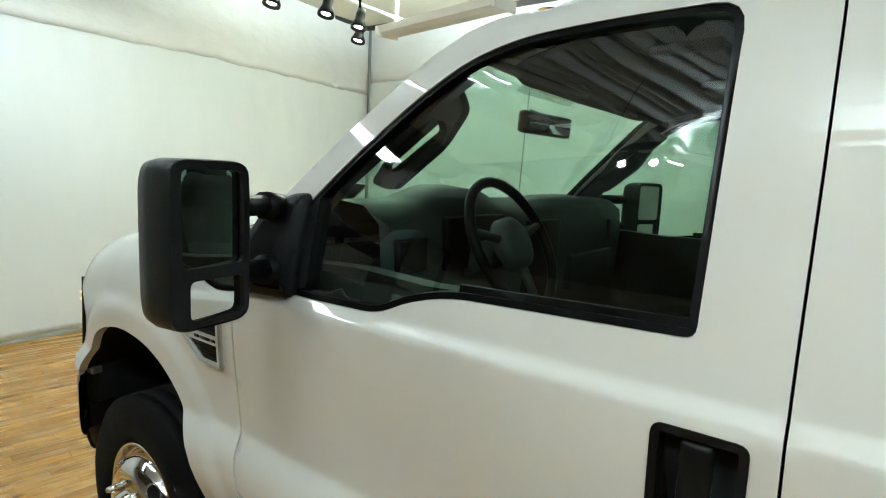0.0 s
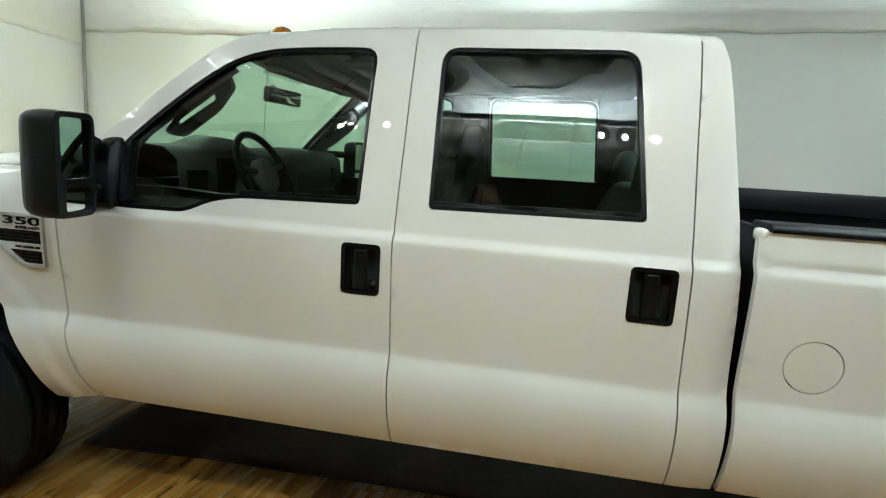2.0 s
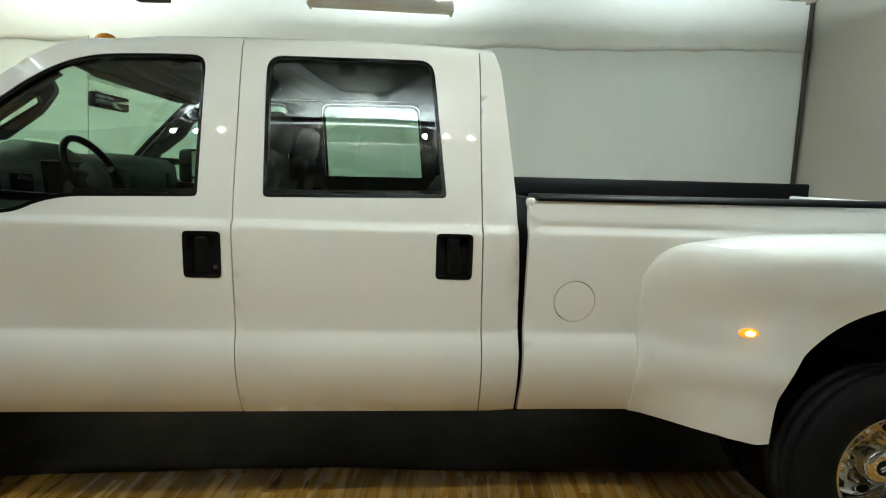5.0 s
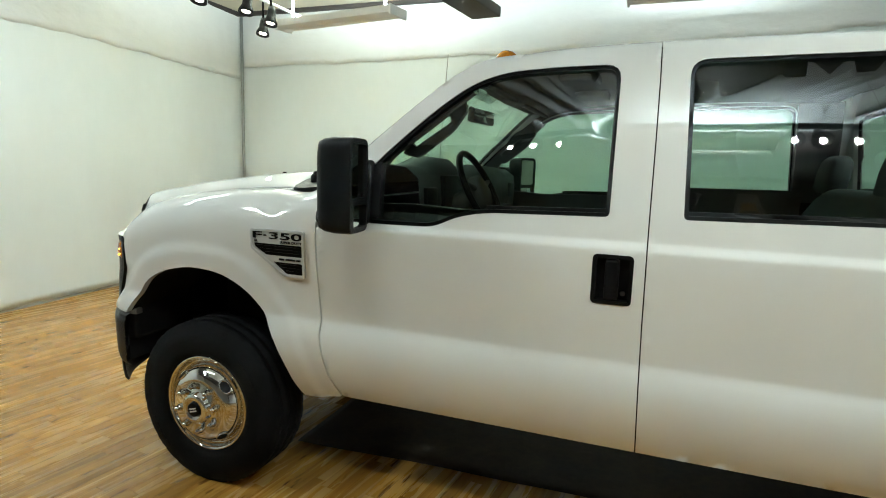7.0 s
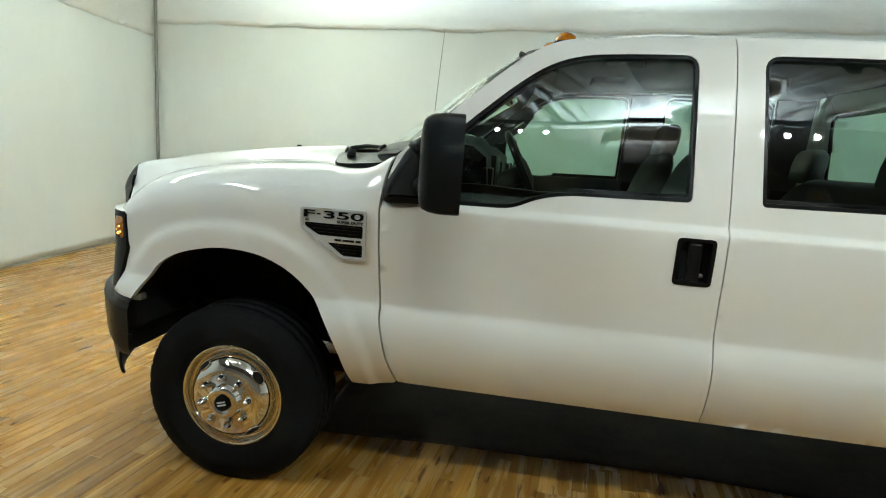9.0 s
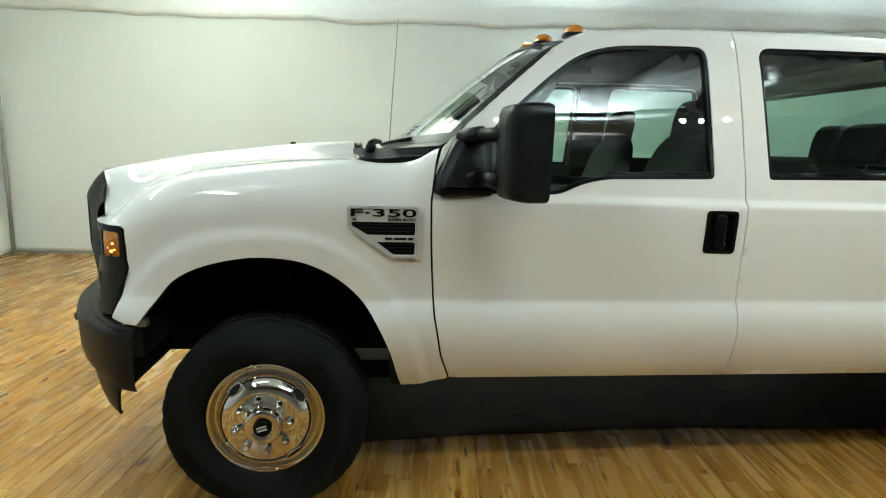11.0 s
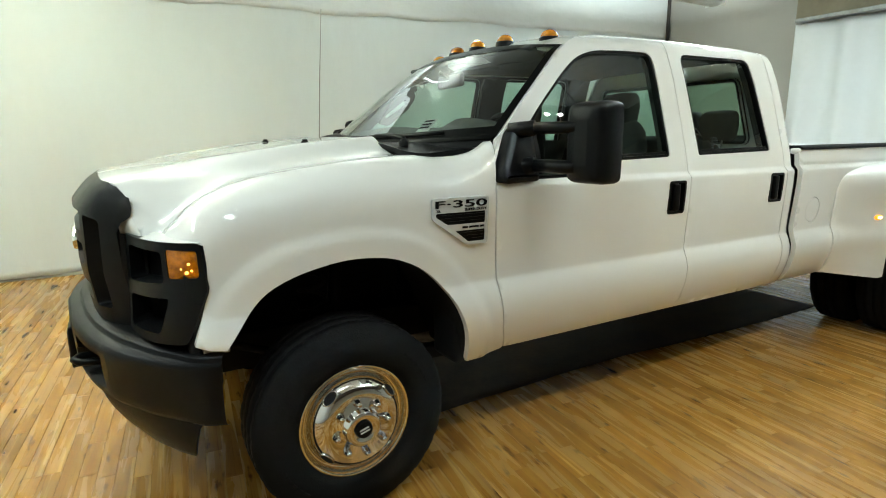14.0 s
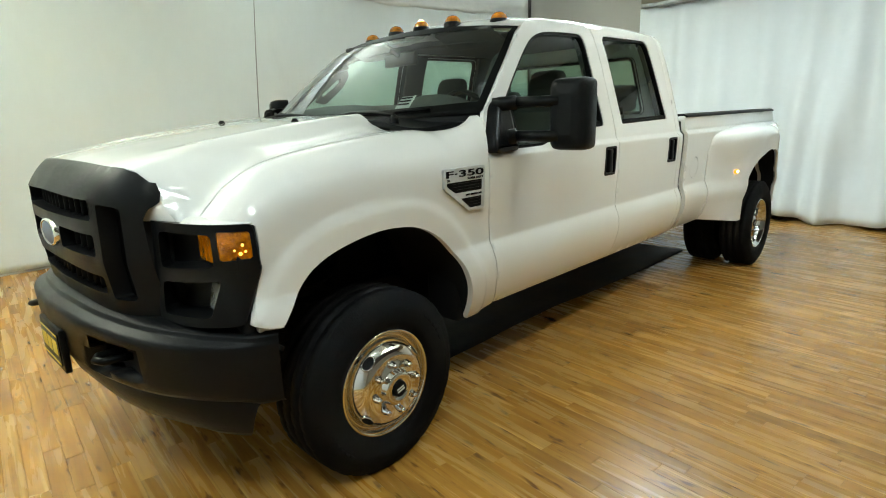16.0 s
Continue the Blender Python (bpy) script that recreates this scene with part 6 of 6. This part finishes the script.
def cabin():
    for y in (-0.43, 0.43):
        seat(y, 1.735, 0.265)
    seat(0.0, 2.56, 0.70, "rear_bench", (-0.53, -0.31, 0.53), 0.085)
    part("cabin_floor", box(bmesh.new(), (0.62, -0.86, 0.585), (2.86, 0.86, 0.62)), GREY, truck)
    part("firewall", box(bmesh.new(), (0.58, -0.80, 0.60), (0.62, 0.80, 1.36), 0.0), DARK, truck)
    rows = []
    for y in np.linspace(-0.83, 0.83, 44):
        hump = 0.043 * math.exp(-(((y + 0.42) / 0.17) ** 4)) + 0.012 * math.exp(-(((y - 0.4) / 0.25) ** 4))
        xf = 0.60 + 0.10 * (abs(y) / 0.83) ** 2
        rows.append([(xf, y, 1.43), (0.74, y, 1.50), (0.84, y, 1.522 + hump), (0.94, y, 1.512 + hump), (0.995, y, 1.47 + 0.6 * hump), (1.005, y, 1.36), (0.99, y, 1.20), (0.98, y, 1.02), (0.88, y, 0.92), (0.65, y, 0.90)])
    part("dashboard", loft(bmesh.new(), rows), GREY, truck, "grey plastic dashboard")
    for y0, y1, z0, z1 in ((-0.10, 0.14, 1.12, 1.45), (0.26, 0.70, 1.16, 1.30), (-0.58, -0.27, 1.33, 1.48), (-0.78, -0.66, 1.34, 1.43), (0.66, 0.77, 1.34, 1.43)):
        bm = box(bmesh.new(), (0.975, y0, z0), (1.018, y1, z1), 0.008)
        part("dash_panel", bm, TRIM if y1 < 0.2 else GREY, truck)
    # steering wheel
    m = pose(1.14, -0.43, 1.412, 0, 0, 0) @ Matrix.Rotation(radians(-28), 4, "Y")
    bm = tube(bmesh.new(), [m @ Vector((0, 0.19 * math.cos(a), 0.19 * math.sin(a))) for a in np.linspace(0, 2 * math.pi, 37)], 0.0155, 8, False)
    w = part("steering_wheel", bm, TRIM, truck, "black steering wheel")
    bm = lathe(bmesh.new(), [(0, 0.03), (0.05, 0.028), (0.075, 0.015), (0.08, -0.02)], 20, m @ pose(0, 0, 0, 0, 0, 90))
    part("wheel_hub", bm, GREY, w)
    for a in (0.25, math.pi - 0.25, -math.pi / 2):
        part("wheel_spoke", tube(bmesh.new(), [m @ Vector((0, 0.05 * math.cos(a), 0.05 * math.sin(a))), m @ Vector((0, 0.185 * math.cos(a), 0.185 * math.sin(a)))], 0.013, 6), GREY, w)
    part("steering_column", tube(bmesh.new(), [m @ Vector((0, 0, 0)), m @ Vector((-0.25, 0, 0))], 0.045, 10), GREY, truck)
    part("column_lever", tube(bmesh.new(), [m @ Vector((-0.07, 0.02, 0)), m @ Vector((-0.05, 0.22, 0.06))], 0.008, 6), TRIM, truck)
    # headliner, pillars, door trims
    lp = [(1.12, 0.0), (1.14, 0.4), (1.20, 0.62), (1.40, 0.66), (2.75, 0.66), (2.82, 0.3), (2.82, 0.0)]
    lp = lp + [(x, -y) for x, y in lp[::-1] if y > 0]
    part("headliner", sheet(lp, lambda x, y: (x, y, ZTOP(max(x, 1.16)) - 0.045 - 0.03 * (abs(y) / 0.66) ** 4), 0.08), HEADLINER, truck, "dark grey cloth headliner")
    for y in (-0.28, 0.28):
        part("roof_console" if y < 0 else "dome_lamp", box(bmesh.new(), (1.45, y - 0.09, 1.905), (1.62, y + 0.09, 1.94), 0.01), HEADLINER, truck)
    for s in (-1, 1):
        for o, name in (([(1.75, 1.36), (1.96, 1.36), (1.95, 1.90), (1.745, 1.895)], "pillar_trim"), ([(2.64, 1.38), (2.86, 1.38), (2.80, 1.93), (2.59, 1.92)], "pillar_trim")):
            bm = sheet(o, lambda x, z: (x, s * (cab_y(x, z) - 0.075), z), 0.05, (), (0, s * 0.03, 0))
            part(name, bm, GREY, truck)
        edge = [(0.70, 1.45), (0.86, 1.60), (1.02, 1.745), (1.14, 1.84), (1.20, 1.80), (1.06, 1.69), (0.90, 1.55), (0.80, 1.42)]
        bm = sheet(edge, lambda x, z: (x, s * (cab_y(x, z) - 0.06), z), 0.04, (), (0, s * 0.03, 0))
        p = part("pillar_trim", bm, GREY, truck)
        outer = rounded([(0.885, 1.565), (0.955, 1.548), (1.10, 1.66), (1.158, 1.745), (1.13, 1.80), (1.01, 1.74)], 0.02, 3)
        hole = rounded([(0.922, 1.61), (0.945, 1.594), (1.095, 1.697), (1.08, 1.728)], 0.01, 3)
        bm = sheet(outer, lambda x, z: (x, s * (0.715 - 0.1 * (z - 1.6)), z), 0.03, [hole], (0, s * 0.03, 0))
        part("grab_handle", bm, GREY, p, "moulded grab handle on the pillar")
        for o in ([(0.66, 0.60), (0.66, 1.36), (1.0, 1.37), (1.2, 1.36), (1.76, 1.375), (1.80, 0.60)], [(1.94, 0.60), (1.94, 1.375 if s < 0 else 1.438), (2.68, 1.385 if s < 0 else 1.446), (2.70, 0.60)]):
            bm = sheet(o, lambda x, z: (x, s * (cab_y(x, max(z, 0.9)) - 0.10), z), 0.07, (), (0, s * 0.05, 0))
            t = part("door_trim", bm, GREY, truck)
            x0, x1 = o[0][0] + 0.5, o[-1][0] - 0.1
            bm = box(bmesh.new(), (x0, s * 0.80 - 0.05, 1.03), (x1, s * 0.80 + 0.06, 1.09), 0.02)
            part("armrest", bm, GREY, t)
        # sun visor with its mirror patch
        bm = box(bmesh.new(), (-0.09, -0.20, -0.010), (0.09, 0.20, 0.010), 0.008, pose(1.16, s * 0.42, 1.868, 0, 22, 0))
        v = part("sun_visor", bm, HEADLINER, truck, "folded sun visor")
    # inside mirror
    m = pose(1.005, -0.01, 1.782, 0, 4, -6)
    bm = box(bmesh.new(), (-0.018, -0.15, -0.037), (0.014, 0.15, 0.037), 0.014, m)
    r = part("inside_mirror", bm, TRIM, truck, "black inside rear-view mirror")
    bm = box(bmesh.new(), (0.0142, -0.138, -0.028), (0.0162, 0.138, 0.028), 0.0, m)
    part("mirror_glass", bm, MIRROR, r)
    part("mirror_stalk", tube(bmesh.new(), [m @ Vector((-0.01, 0, 0.02)), (0.935, 0.0, 1.83)], 0.012, 8), TRIM, r)
    part("center_console", box(bmesh.new(), (1.10, -0.13, 0.62), (1.62, 0.13, 0.98), 0.03), GREY, truck)


cabin()


# ---------------------------------------------------------------- the sheet under the truck, drawn out over its shade
def ground_sheet_and_shade():
    """A dark vinyl sheet laid under the truck: one straight long edge, a pulled-back wrinkled front corner; its ends
    run on as painted shade.
    """
    rows = []
    for i in range(110):
        x = 0.16 + 4.35 * i / 109
        near = -0.395 - 0.05 * (1 - smooth(0.2, 0.9, x)) - 0.05 * smooth(1.5, 4.0, x) + 0.035 * math.exp(-(((x - 2.1) / 0.8) ** 2)) + 0.012 * noise.noise((x * 2.1, 3, 0))
        row = []
        for j in range(46):
            v = j / 45
            y = near + (0.95 - near) * v
            h = 0.0035 + 0.006 * max(0, noise.noise((x * 2.5, y * 3.1, 4))) + 0.006 * max(0, noise.noise((x * 1.2, y * 7.0, 9)))
            h += 0.012 * (1 - smooth(0.52, 0.85, x)) * max(0, noise.noise((x * 9, y * 4, 2))) + 0.004 * math.exp(-((x - 0.55) / 0.08) ** 2)
            row.append((x, y, h * smooth(0.0, 0.03, v) + 0.0025))
        rows.append(row)
    ob = part("ground_sheet_and_shade", loft(bmesh.new(), rows), VINYL_AND_SHADE)
    ob.modifiers.new("thickness", "SOLIDIFY").thickness = 0.002
    tagged(ob, "dark vinyl sheet laid under the truck, drawn out over shaded floor", "floor sheet")


ground_sheet_and_shade()


# ---------------------------------------------------------------- the floor
def lay_floor():
    """Narrow laminate strips in staggered rows; those beside the truck are single pieces, the rest one joined sheet."""
    bm = box(bmesh.new(), (-4.6, -7.4, -0.12), (7.6, 4.8, -0.0012))
    floor = tagged(part("floor", bm, GROUT, smooth=False), "honey-coloured laminate wood strip floor", "floor", kind="structure")
    turn = pose(0, 0, 0, 0, 0, 83.5)
    rng = random.Random(4)
    width, gap = 0.074, 0.0009
    shapes, joined_v, joined_f, single = {}, [], [], 0
    rows = range(-112, 66)
    near = []
    for r in rows:
        v = r * width
        u = -8.6 + rng.random() * 0.8
        while u < 6.2:
            n = rng.choice((0.30, 0.42, 0.55, 0.70, 0.90, 1.1))
            mid = turn @ Vector((u + n / 2, v + width / 2, 0))
            a = turn @ Vector((u, v, 0))
            if -4.5 < mid.x < 7.5 and -7.35 < mid.y < 4.75:
                if -1.15 < mid.x < 2.35 and -1.75 < mid.y < -0.25 and single < 296:
                    near.append((u, v, n))
                    single += 1
                else:
                    b = 0.0009
                    u0, u1, v0, v1 = u + gap / 2, u + n - gap / 2, v + gap / 2, v + width - gap / 2
                    k = len(joined_v)
                    h = 0.0006 * rng.random()
                    for p in ((u0, v0, -0.0009), (u1, v0, -0.0009), (u1, v1, -0.0009), (u0, v1, -0.0009), (u0 + b, v0 + b, h), (u1 - b, v0 + b, h), (u1 - b, v1 - b, h), (u0 + b, v1 - b, h)):
                        joined_v.append(p)
                    joined_f += [(k + 4, k + 5, k + 6, k + 7)] + [(k + i, k + (i + 1) % 4, k + 4 + (i + 1) % 4, k + 4 + i) for i in range(4)]
            u += n
    me = bpy.data.meshes.new("plank_field")
    me.from_pydata(joined_v, [], joined_f)
    me.materials.append(WOOD)
    ob = new("plank_field", me)
    ob.matrix_world = turn
    ob.parent = floor
    tagged(ob, kind="stuff")
    for u, v, n in near:
        if n not in shapes:
            b, w, l = 0.0009, width - gap, n - gap
            m = bpy.data.meshes.new("plank")
            m.from_pydata([(0, 0, -0.0009), (l, 0, -0.0009), (l, w, -0.0009), (0, w, -0.0009), (b, b, 0), (l - b, b, 0), (l - b, w - b, 0), (b, w - b, 0)], [],
                          [(4, 5, 6, 7)] + [(i, (i + 1) % 4, 4 + (i + 1) % 4, 4 + i) for i in range(4)])
            m.materials.append(WOOD)
            shapes[n] = m
        ob = new("plank", shapes[n])
        ob.parent = floor
        ob.matrix_basis = turn @ pose(u + gap / 2, v + gap / 2, 0.0003)


lay_floor()
